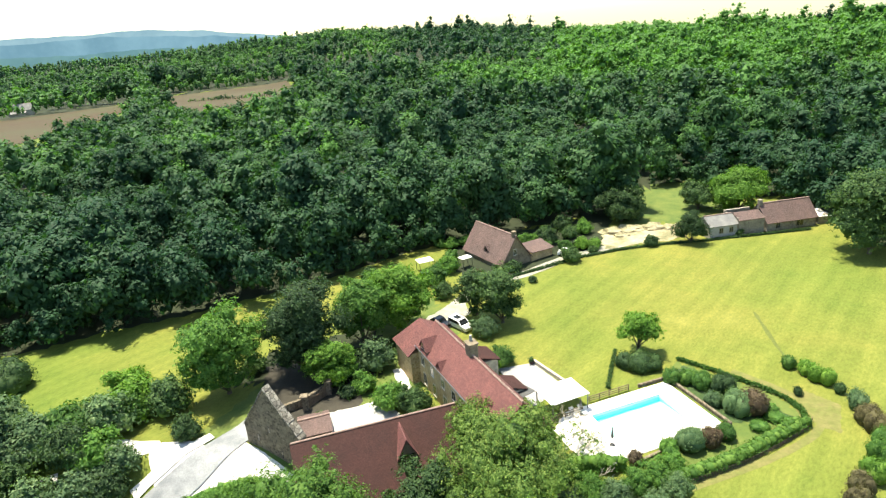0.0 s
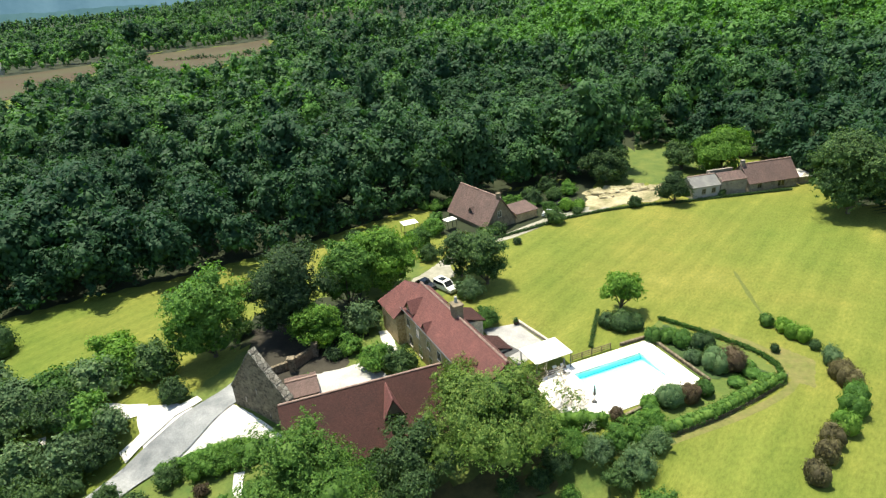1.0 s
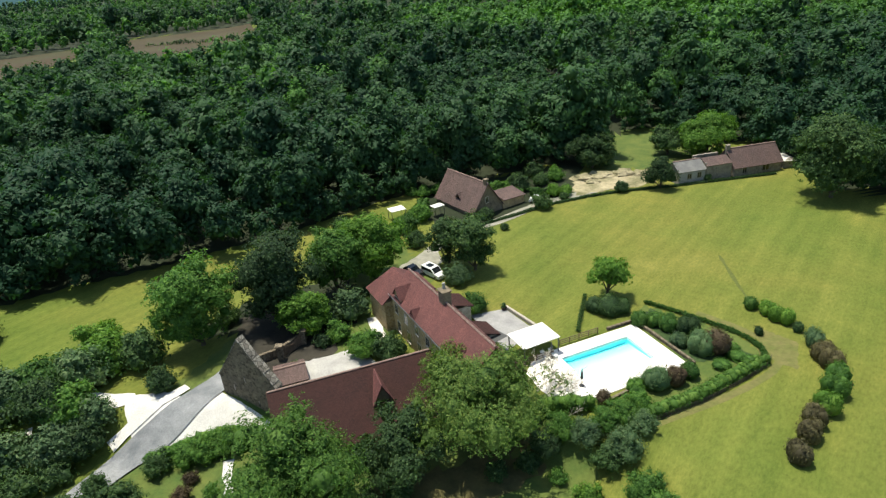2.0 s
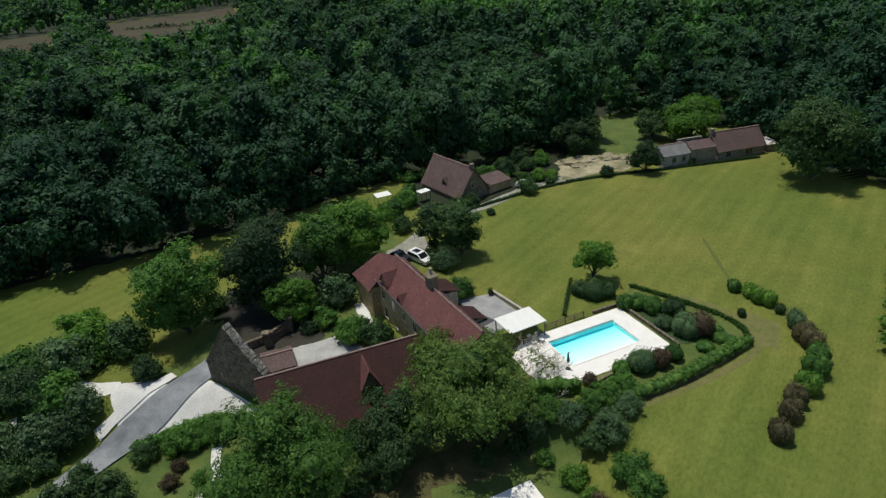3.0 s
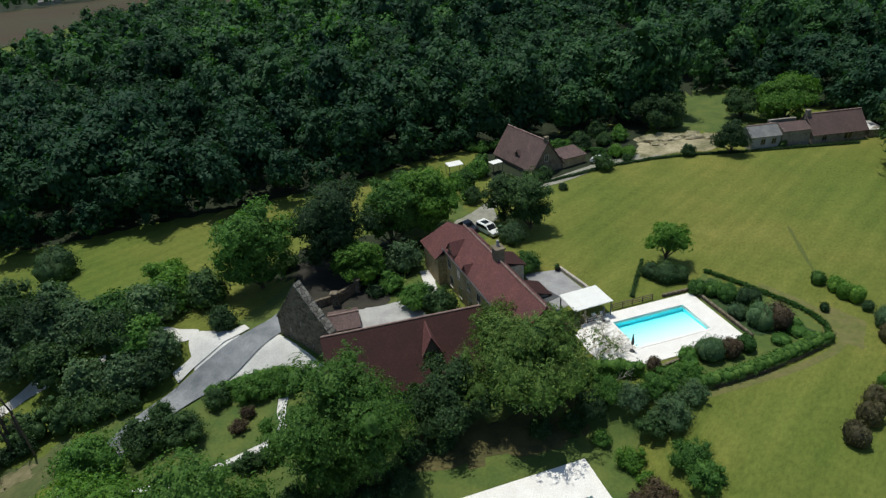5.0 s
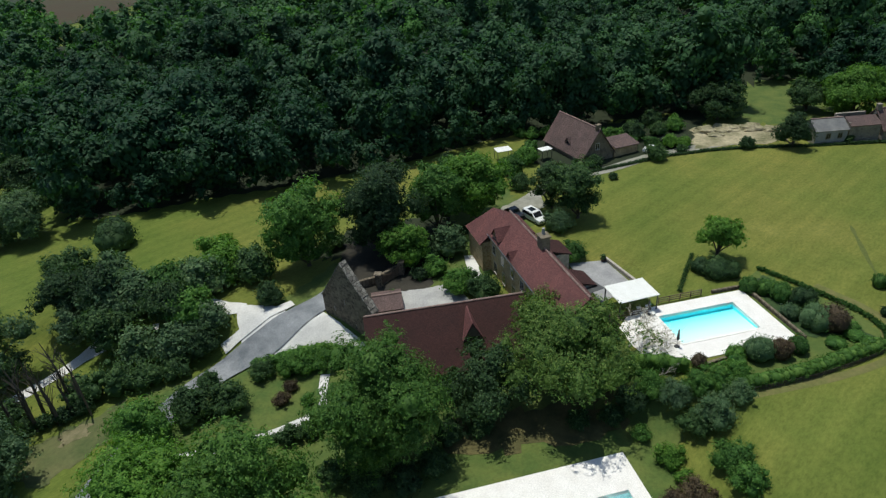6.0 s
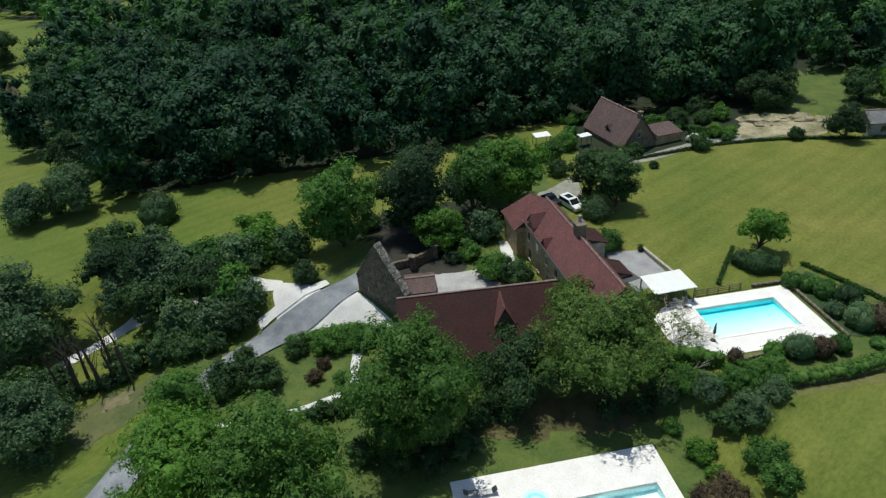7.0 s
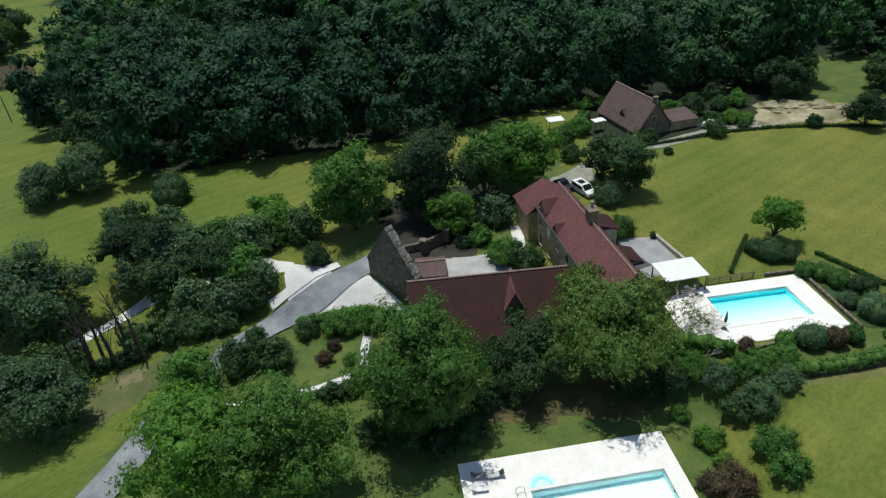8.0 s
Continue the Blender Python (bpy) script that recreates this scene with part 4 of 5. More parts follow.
# local -y looks to the courtyard
part("wall", prism([(-3.3, -0.6), (4.0, -0.6), (4.0, 4.4), (0.0, 9.08), (-3.3, 6.36)], "x", 0.0, 24.0), OCHRE, house)
part("roof", slab([(-0.25, -3.6, 6.2), (24.25, -3.6, 6.2), (24.25, 0.0, 9.2), (-0.25, 0.0, 9.2)]), TILES, house)
part("roof", slab([(24.25, 4.3, 4.05), (-0.25, 4.3, 4.05), (-0.25, 0.0, 9.2), (24.25, 0.0, 9.2)]), TILES, house)
for i in range(61):
    part("ridge_tile", tube([(i * 0.4 - 0.25, 0, 9.2), (i * 0.4 + 0.17, 0, 9.24)], [0.12, 0.15], 6), RIDGE, house)
part("gutter", tube([(-0.25, -3.68, 6.14), (24.2, -3.68, 6.1)], [0.07, 0.07], 6), METAL, house)
part("downpipe", tube([(13.6, -3.4, 6.05), (13.6, -3.4, 0.0)], [0.05, 0.05], 6), METAL, house)
part("wing_wall", box(-6.3, 0.0, -4.6, 3.6, -0.6, 4.9), OCHRE, house)
A, B, C, D = (-6.7, -5.0, 4.7), (0.1, -5.0, 4.7), (0.1, 4.0, 4.7), (-6.7, 4.0, 4.7)
R0, R1 = (-4.6, -0.9, 8.0), (0.1, -0.9, 8.0)
for c in ((A, B, R1, R0), (C, D, R0, R1), (D, A, R0)):
    part("wing_roof", slab(c), TILES, house)
for x in (1.6, 5.0, 8.6, 12.0):
    window(house, x, -3.3, 3.6, 0.95, 1.35, -1, PALE)
    window(house, x + 0.4, -3.3, 0.6, 1.0, 1.7, -1, PALE)
dormer(house, 2.6, -3.35, 5.9, 2.2, 1.2, 3.2, TILES, OCHRE, -1, 1.3)
dormer(house, 8.0, -3.35, 6.0, 1.2, 0.7, 2.2, TILES, OCHRE, -1, 0.75)
chim = part("chimney", box(10.4, 11.8, -0.4, 0.8, 7.0, 10.6, 0.03), BROWNSTONE, house)
part("chimney_cap", box(10.25, 11.95, -0.55, 0.95, 10.6, 10.78, 0.03), BROWNSTONE, chim)
part("chimney_pot", tube([(10.8, 0.3, 10.76), (10.8, 0.3, 11.6)], [0.24, 0.2], 10), RENDERED, chim)
part("lean_to_wall", box(0.5, 4.5, 4.0, 7.4, -0.6, 2.8), PALE, house)
part("lean_to_roof", slab([(0.2, 7.8, 2.7), (4.8, 7.8, 2.7), (4.8, 4.0, 4.0), (0.2, 4.0, 4.0)]), TILES_DARK, house)
part("lean_to_wall", box(9.6, 13.0, 4.0, 6.8, -0.6, 2.6), PALE, house)
part("lean_to_roof", slab([(9.3, 7.2, 2.5), (13.3, 7.2, 2.5), (13.3, 4.0, 3.7), (9.3, 4.0, 3.7)]), TILES_DARK, house)

# barn with its long roof towards the lower lawn
b0, b1 = (-20.4, 62.6), (0.3, 68.3)
barn = tagged(base_at("barn", *b0, frame_of(b0, b1), -3.5), "long stone barn under a dark red tiled roof", "barn")
bl = math.hypot(b1[0] - b0[0], b1[1] - b0[1])
part("wall", prism([(-6.8, -0.6), (0.45, -0.6), (0.45, 7.0), (0.0, 7.3), (-6.8, 2.6)], "x", 0.2, bl), RUBBLE, barn)
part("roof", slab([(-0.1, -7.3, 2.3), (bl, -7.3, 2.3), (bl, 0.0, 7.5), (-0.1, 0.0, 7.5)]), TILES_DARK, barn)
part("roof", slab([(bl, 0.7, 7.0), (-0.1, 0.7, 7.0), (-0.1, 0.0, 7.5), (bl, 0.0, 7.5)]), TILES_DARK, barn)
bm = bmesh.new()
for i in range(int(bl / 0.4)):
    add_tube(bm, [(i * 0.4, 0, 7.5), (i * 0.4 + 0.42, 0, 7.53)], [0.13, 0.15], 6)
part("ridge_tile", bm, RIDGE, barn)
dormer(barn, 13.3, -4.3, 4.6, 2.2, 0.5, 3.6, TILES, BROWNSTONE, -1, 2.2)

# free-standing stone gable beside the parking place
g0, g1 = (-27.9, 69.2), (-19.6, 64.3)
gable = tagged(base_at("stone_gable", *g0, frame_of(g0, g1), 0.0), "tall grey rubble stone gable wall with weathered coping", "wall")
gl = math.hypot(g1[0] - g0[0], g1[1] - g0[1])
apex = (gl * 0.49, 9.3)
part("masonry", prism([(0, -4.0), (gl, -4.0), (gl, 3.0), apex, (0, 3.0)], "y", 0.0, 1.0), RUBBLE, gable)
rc = random.Random(5)
for (xa, za), (xb, zb) in (((0, 3.0), apex), (apex, (gl, 3.0))):
    n = 13
    for i in range(n):
        u0, u1 = i / n, (i + 0.94) / n
        k = rc.uniform(0.1, 0.26)
        part("coping_stone", prism([(xa + (xb - xa) * u0, za + (zb - za) * u0), (xa + (xb - xa) * u1, za + (zb - za) * u1),
                                    (xa + (xb - xa) * u1, za + (zb - za) * u1 + k), (xa + (xb - xa) * u0, za + (zb - za) * u0 + k)], "y", -0.08 - rc.uniform(0, 0.1), 1.05 + rc.uniform(0, 0.12)), COPING, gable)
for x, z in ((2.2, 1.0), (4.4, 2.8), (6.0, -0.6)):
    part("slit_window", box(x - 0.12, x + 0.12, -0.03, 0.05, z, z + 0.9), GLASS, gable)

shed = tagged(base_at("shed", -21.0, 70.0, frame_of(b0, b1), 0.0), "small ochre stone shed with an old tiled roof", "shed")
gable_house(shed, 0, 3.8, 2.3, 1.2, 2.1, BROWNSTONE, TILES_OLD, 0.25)

# far house
f0, f1 = (15.4, 122.8), (8.3, 135.0)
far = tagged(base_at("house", *f0, frame_of(f0, f1), 0.0), "stone house under a steep weathered pink tiled roof", "house")
gable_house(far, 0.0, 14.2, 3.9, 1.5, 6.9, BROWNSTONE, TILES_OLD)
dormer(far, 6.5, 3.1, 1.6, 1.3, 1.5, 2.2, TILES_OLD, BROWNSTONE, 1, 0.8)
window(far, 0.0, 0.3, 2.6, 0.8, 1.2, -2, PALE)
fch = part("chimney", box(0.1, 0.9, -0.4, 0.4, 5.6, 7.6, 0.03), BROWNSTONE, far)
part("chimney_cap", box(0.02, 0.98, -0.48, 0.48, 7.6, 7.72, 0.02), BROWNSTONE, fch)
part("annex_wall", box(-0.2, 3.6, -9.8, -3.9, -0.6, 2.0), OCHRE, far)
part("annex_roof", slab([(-0.6, -10.1, 1.9), (-0.6, -3.9, 2.1), (4.0, -3.9, 3.0), (4.0, -10.1, 2.8)]), TILES_OLD, far)

# farm buildings at the meadow's far edge
farm = tagged(base_at("farm_building", 72.4, 133.2, 8.0, 0.0), "long low farm building with a pink tiled roof", "barn")
gable_house(farm, 0.0, 12.0, 3.4, 2.4, 5.8, FARMSTONE, TILES_OLD)
fc = part("chimney", box(-0.3, 0.5, -0.4, 0.4, 4.6, 6.6, 0.03), FARMSTONE, farm)
part("chimney_cap", box(-0.38, 0.58, -0.48, 0.48, 6.6, 6.72, 0.02), FARMSTONE, fc)
window(farm, 2.6, -3.4, 0.7, 0.9, 1.1, -1, FARMSTONE)
window(farm, 8.0, -3.4, 0.6, 1.6, 1.6, -1, FARMSTONE)
annex = tagged(base_at("shed", 85.4, 134.4, 8.0, 0.0), "low pale-roofed shed beside the farm building", "shed")
part("wall", box(0, 3.2, -2.2, 2.2, -0.5, 1.9), FARMSTONE, annex)
part("roof", slab([(-0.2, -2.5, 1.9), (3.5, -2.5, 1.7), (3.5, 2.5, 2.1), (-0.2, 2.5, 2.3)]), GRAVEL, annex)
ruin = tagged(base_at("farm_building", 65.6, 132.2, 8.0, 0.0), "roofless stone farm building with a broken wall top", "barn")
part("wall", box(0, 6.3, -3.0, -2.4, -0.6, 3.6), FARMSTONE, ruin)
part("wall", box(0, 6.3, 2.4, 3.0, -0.6, 4.4), FARMSTONE, ruin)
part("wall", box(0, 0.5, -2.4, 2.4, -0.6, 4.0), FARMSTONE, ruin)
part("roof", slab([(0, -3.2, 3.5), (6.3, -3.2, 3.5), (6.3, -0.4, 4.7), (0, -0.4, 4.7)]), TILES_OLD, ruin)
grey = tagged(base_at("farm_building", 58.9, 131.0, 8.0, 0.0), "pale grey rendered farm building with a slate-grey roof", "barn")
gable_house(grey, 0.0, 6.5, 2.8, 3.0, 4.6, RENDERED, SLATE, 0.2)
window(grey, 2.6, -2.8, 1.2, 0.8, 1.1, -1, FARMSTONE)
window(grey, 5.0, -2.8, 1.2, 0.8, 1.1, -1, FARMSTONE)
barn_far = tagged(base_at("house", -398.0, 606.0, 24.0), "distant pale farmhouse beside the field", "house")
gable_house(barn_far, 0, 20, 6, 5.5, 11, PALE, SLATE)
part("annex_wall", box(3, 15, -12, -6, -0.6, 3.2), PALE, barn_far)
part("annex_roof", slab([(2.5, -12.6, 3.0), (15.5, -12.6, 3.0), (15.5, -6, 4.6), (2.5, -6, 4.6)]), SLATE, barn_far)

# awning by the terrace
aw = tagged(base_at("awning", 14.2, 70.9, frame_of((10.6, 71.9), (15.2, 73.7)), 0.0), "white canvas awning on posts by the terrace", "awning")
part("canvas", box(-2.9, 2.9, -2.2, 2.2, 2.45, 2.58, 0.03), CANVAS, aw)
for x in (-2.7, 2.7):
    for y in (-2.0, 2.0):
        part("post", box(x - 0.06, x + 0.06, y - 0.06, y + 0.06, 0, 2.45), DARKMETAL, aw)


# ---- vehicles ----
def car(x, y, turn, paint, label, length=4.8, width=1.9, height=1.9, z=None, van=True):
    ob = base_at("van" if van else "car", x, y, turn, z)
    h, l = height, length
    side = [(0, 0.35), (l, 0.35), (l, 0.85), (l - 0.15, 1.0), (l - 1.1, 1.12), (l - 1.95, h - 0.05), (0.25, h), (0.05, 1.0)] if van else \
        [(0, 0.35), (l, 0.35), (l, 0.75), (l - 1.2, 0.95), (l - 1.9, h - 0.04), (1.0, h), (0.2, 0.95), (0, 0.85)]
    bm = prism(side, "y", -width / 2, width / 2)
    bmesh.ops.bevel(bm, geom=bm.edges[:], offset=0.06, segments=2, affect="EDGES")
    part("body", bm, paint, ob)
    zw = h - 0.72
    for sy in (-1, 1):
        part("side_window", prism([(0.35, zw), (l - 1.3, zw), (l - 1.95, h - 0.16), (0.5, h - 0.16)] if van else [(0.6, 0.95), (l - 1.4, 0.95), (l - 1.95, h - 0.12), (1.05, h - 0.12)], "y", sy * width / 2 - 0.02, sy * width / 2 + 0.012), GLASS, ob)
    a, b = ((l - 1.12, 1.14), (l - 1.93, h - 0.07)) if van else ((l - 1.25, 0.97), (l - 1.88, h - 0.06))
    bm = slab([(a[0] + 0.02, -width / 2 + 0.15, a[1]), (a[0] + 0.02, width / 2 - 0.15, a[1]), (b[0] + 0.02, width / 2 - 0.2, b[1]), (b[0] + 0.02, -width / 2 + 0.2, b[1])], 0.03)
    part("windscreen", bm, GLASS, ob)
    if van:
        part("roof_window", box(1.0, 2.3, -0.55, 0.55, h - 0.01, h + 0.025), GLASS, ob)
    for wx in (0.85, l - 0.9):
        for sy in (-1, 1):
            wheel = part("wheel", tube([(wx, sy * (width / 2 - 0.22), 0.33), (wx, sy * (width / 2 + 0.01), 0.33)], [0.33, 0.33], 16), RUBBER, ob)
            part("rim", tube([(wx, sy * (width / 2), 0.33), (wx, sy * (width / 2 + 0.025), 0.33)], [0.2, 0.18], 12), METAL, wheel)
    for sy in (-0.62, 0.62):
        part("headlight", box(l - 0.06, l + 0.015, sy - 0.2, sy + 0.2, 0.7, 0.84), METAL, ob)
    return tagged(ob, label, "van" if van else "car")


car(0.4, 98.4, -52, PAINT_W, "white van with dark windows parked on the drive")


# ---- shrubs: x, y, radius, height, kind of leaf ----
LEAVES = {"T": (LEAF_TREE, "mid-green"), "B": (LEAF_BRIGHT, "bright green"), "D": (LEAF_DARK, "dark green"), "G": (LEAF_GREY, "grey-green"), "P": (LEAF_PURPLE, "brownish purple"), "O": (LEAF_BROWN, "brownish olive")}


def bed(rows, label, group, leaf, seed, squat=1.0, clipped=False):
    for i, (x, y, r, h, k) in enumerate(rows):
        mat, word = LEAVES[k]
        size = leaf * (1.0 if r < 3 else 1.5)
        shrub("shrub", x, y, r * 0.95, h * squat, mat, label.format(word), seed + i, size, int(500 + 240 * r * r * (0.2 / size) ** 1.3), group=group, clipped=clipped)


POOLBED = (
    (30.5, 74.7, 1.7, 2.5, "T"), (32.5, 73.9, 1.7, 2.5, "T"), (34.0, 72.6, 1.9, 2.8, "T"), (36.0, 71.0, 2.2, 3.2, "D"),
    (33.6, 68.5, 1.5, 2.2, "G"), (35.7, 66.7, 2.5, 3.6, "G"), (37.5, 66.1, 2.7, 3.9, "P"), (39.4, 64.3, 1.6, 1.2, "T"),
    (40.4, 62.9, 1.5, 1.1, "T"), (36.9, 63.0, 1.6, 1.1, "T"), (38.0, 68.2, 1.6, 1.3, "T"), (40.2, 66.4, 1.4, 1.1, "T"), (27.3, 60.7, 2.4, 3.4, "G"), (24.5, 58.8, 1.3, 1.8, "T"),
    (24.7, 60.4, 1.4, 2.0, "T"), (30.0, 61.0, 1.9, 2.8, "P"), (32.2, 61.8, 1.6, 2.3, "T"), (20.2, 58.7, 1.2, 1.8, "P"),
    (27.4, 78.8, 2.9, 3.0, "D"), (25.6, 79.8, 2.1, 2.4, "D"), (29.4, 78.6, 2.1, 2.4, "D"),
)
bed(POOLBED, "clipped round {} shrub in the bed beside the pool", "shrubs round the pool", 0.17, 200, 0.78, True)
ARC = (
    (47.6, 75.7, 1.5, 2.2, "T"), (49.0, 73.8, 1.7, 2.4, "B"), (49.4, 72.2, 1.8, 2.7, "B"), (50.0, 71.1, 1.8, 2.7, "B"),
    (45.1, 69.1, 0.9, 1.3, "D"), (50.6, 68.8, 1.1, 1.6, "D"), (50.7, 65.4, 1.9, 2.8, "G"), (49.9, 62.4, 2.1, 3.0, "O"),
    (49.8, 60.4, 2.2, 3.2, "O"), (48.6, 57.6, 2.1, 3.1, "T"), (46.8, 55.6, 2.3, 3.3, "T"), (44.2, 53.0, 2.2, 3.2, "B"),
    (41.8, 51.3, 2.0, 3.0, "O"), (39.9, 49.2, 2.1, 3.0, "O"), (37.1, 46.4, 2.1, 3.0, "O"),
)
bed([(x, y, r * 0.9, h * 0.92, k) for x, y, r, h, k in ARC], "round {} shrub in a curved row on the meadow", "curved row of shrubs", 0.15, 240, 0.84, True)
BANK_SHRUBS = (
    (16.6, 53.7, 2.4, 3.4, "G"), (19.0, 54.6, 2.1, 3.0, "T"), (21.4, 55.5, 2.3, 3.3, "T"), (22.9, 53.4, 2.1, 3.0, "G"),
    (20.1, 51.0, 2.7, 4.0, "G"), (18.3, 50.7, 2.2, 3.2, "D"), (20.3, 45.4, 2.5, 3.7, "T"), (21.1, 42.7, 2.2, 3.2, "T"),
    (15.0, 47.3, 1.9, 2.7, "B"), (15.9, 44.8, 1.1, 1.6, "B"), (16.1, 41.6, 2.7, 3.9, "P"), (14.3, 41.9, 1.6, 2.3, "P"),
    (14.2, 55.3, 2.4, 3.4, "T"), (12.1, 54.4, 2.4, 3.4, "D"), (23.7, 56.7, 2.0, 2.9, "T"),
)
bed(BANK_SHRUBS, "{} garden shrub on the bank below the pool", "shrubs on the bank", 0.16, 280, 0.85)
UNDER = (
    (-20.2, 43.6, 2.6, 2.6, "D"), (-16.6, 42.4, 2.8, 3.0, "D"), (-12.6, 42.8, 2.6, 2.8, "D"), (-9.6, 45.4, 2.4, 2.6, "D"), (-8.6, 49.6, 2.2, 2.6, "D"),
    (-5.2, 50.6, 1.8, 1.8, "D"), (6.0, 52.4, 1.7, 1.7, "D"), (9.8, 53.2, 1.8, 2.0, "D"), (12.6, 50.8, 1.3, 1.5, "T"),
)
bed(UNDER, "{} undergrowth in the walnut trees' shade", "undergrowth below the walnut trees", 0.2, 520, 1.0)
LEFTG = (
    (-34.3, 59.4, 2.2, 3.2, "D"), (-31.0, 60.4, 2.2, 3.2, "T"), (-28.7, 60.8, 2.2, 3.2, "T"), (-26.5, 61.9, 2.5, 3.6, "T"),
    (-30.1, 54.6, 1.3, 1.8, "P"), (-29.7, 57.1, 1.1, 1.6, "P"), (-26.8, 54.8, 1.0, 1.5, "T"), (-26.9, 48.8, 1.7, 2.5, "D"),
    (-24.7, 49.8, 1.7, 2.5, "D"), (-44.8, 47.9, 4.8, 6.9, "T"), (-40.4, 52.1, 3.5, 5.1, "D"), (-36.3, 53.5, 3.1, 4.4, "D"),
    (-40.9, 57.4, 1.9, 2.8, "D"), (-37.1, 71.4, 1.9, 2.8, "D"),
)
bed(LEFTG, "{} shrub on the lower garden lawn", "shrubs on the lower lawn", 0.17, 320, 0.85)
HEDGEROW = (
    (-43.6, 66.6, 2.8, 3.9, "G"),
    (-59.6, 67.6, 4.7, 6.8, "G"), (-55.8, 69.6, 4.7, 6.8, "G"), (-52.1, 71.6, 4.5, 6.5, "T"), (-48.4, 73.8, 4.3, 6.2, "G"),
    (-47.2, 67.3, 3.7, 5.4, "T"), (-46.3, 78.8, 3.8, 5.5, "B"), (-41.6, 78.2, 3.7, 5.4, "D"), (-46.8, 76.0, 3.4, 5.0, "T"),
    (-44.2, 63.4, 2.8, 4.4, "D"), (-47.4, 62.9, 3.9, 5.7, "G"), (-52.5, 62.0, 4.0, 5.8, "G"), (-63.8, 75.6, 3.8, 5.6, "G"),
)
bed(HEDGEROW, "tall {} hedgerow bush beside the lane", "hedgerow bushes", 0.3, 360, 1.0)
FAR = (
    (20.4, 130.6, 1.7, 2.3, "D"), (22.8, 130.6, 1.8, 2.4, "T"), (27.4, 130.4, 1.9, 2.3, "T"), (24.6, 138.6, 2.6, 3.4, "D"), (30.0, 137.4, 2.4, 3.2, "D"), (34.0, 139.8, 2.6, 3.4, "T"), (29.4, 143.6, 2.8, 4.0, "D"),
    (19.3, 135.8, 1.9, 2.7, "T"), (21.9, 135.4, 1.7, 2.5, "T"), (24.4, 134.7, 2.9, 4.2, "D"), (27.2, 122.7, 2.5, 3.6, "D"),
    (32.8, 126.6, 1.1, 1.7, "D"), (31.1, 129.7, 2.1, 3.0, "B"), (33.8, 129.3, 1.8, 2.6, "B"), (17.3, 113.5, 0.9, 1.3, "D"),
    (46.1, 127.7, 1.8, 2.7, "D"), (48.9, 147.2, 2.1, 3.0, "G"), (14.5, 119.9, 1.9, 2.8, "D"), (6.4, 116.0, 2.1, 3.0, "P"),
    (-16.0, 121.6, 2.4, 3.5, "D"), (0.9, 122.7, 2.7, 3.9, "T"), (-2.2, 117.0, 2.8, 4.0, "T"), (2.1, 137.4, 1.9, 2.7, "T"),
    (5.5, 138.1, 1.9, 2.7, "T"), (-0.5, 138.5, 1.6, 2.3, "T"), (66.1, 129.5, 1.3, 1.8, "D"), (-0.7, 109.9, 2.4, 3.5, "D"),
)
bed(FAR, "{} bush near the far house", "bushes near the far house", 0.26, 400, 0.95)
COURT = (
    (-9.4, 74.4, 2.6, 4.0, "T"), (-5.6, 73.0, 2.9, 4.0, "D"), (-11.9, 85.5, 3.3, 4.8, "G"), (5.9, 92.9, 2.7, 3.9, "G"),
    (7.5, 83.3, 2.3, 3.4, "T"), (5.8, 82.0, 1.8, 2.5, "B"), (-8.6, 75.5, 2.2, 3.1, "D"), 
    # the dark bush at (-31.8, 87.6) is added to fill the trees' shade
    (-36.9, 71.8, 2.3, 3.4, "D"), (-9.3, 92.1, 1.3, 1.9, "D"), (-18.6, 72.3, 1.1, 1.5, "T"), (-31.8, 87.6, 2.6, 3.0, "D"), (-15.0, 83.0, 2.2, 2.8, "D"), (-13.4, 79.4, 2.3, 3.0, "T"), (-15.6, 78.2, 1.6, 1.8, "D"),
)
bed(COURT, "leafy {} bush beside the farmhouse", "bushes by the farmhouse", 0.22, 440, 1.0)


def hedge(name, points, width, height, mat, label, seed=1, leaf=0.14, per_metre=420):
    """A clipped hedge along a line."""
    r = np.random.default_rng(seed)
    line = spline(points, 0.55)
    lob = []
    for p in line:
        z = ground_z(p.x, p.y)
        for k in (-0.28, 0.28):
            for h in (0.25, 0.62):
                lob.append((p.x + k * width * r.uniform(0.7, 1.3), p.y + r.uniform(-0.1, 0.1), z + h * height, 0.4 * max(width * 0.75, height * 0.62) * r.uniform(0.95, 1.05)))
    v, f = crown_arrays(r, np.array(lob), int(per_metre * len(line) * 0.9), leaf, 1, 0.92, crest=0.0)
    return tagged(new(name, mesh_from(name, v, f, mat)), label, "hedge")


hedge("hedge", [(22.0, 54.4), (26.5, 55.9), (31.6, 57.7), (37.0, 60.2), (42.0, 62.8)], 2.2, 1.3, LEAF_NUT, "long clipped green hedge below the pool bed", 300, 0.12)
hedge("hedge", [(43.0, 63.4), (43.6, 66.2), (42.2, 70.0), (38.0, 75.3), (33.6, 80.0)], 0.45, 0.6, LEAF_TREE, "low green hedge round the pool bed", 301)
hedge("hedge", [(-35.0, 60.6), (-31.0, 62.2), (-27.0, 63.2), (-24.0, 62.8)], 2.2, 2.2, LEAF_TREE, "green hedge below the gravel parking place", 302)
hedge("hedge", [(-30.0, 47.8), (-27.0, 49.2), (-23.5, 50.8)], 1.3, 1.1, LEAF_DARK, "low dark hedge along the garden path", 303)
hedge("hedge", [(18.6, 137.5), (24.5, 136.5)], 1.6, 2.2, LEAF_TREE, "clipped hedge behind the far house", 304, 0.2, 160)
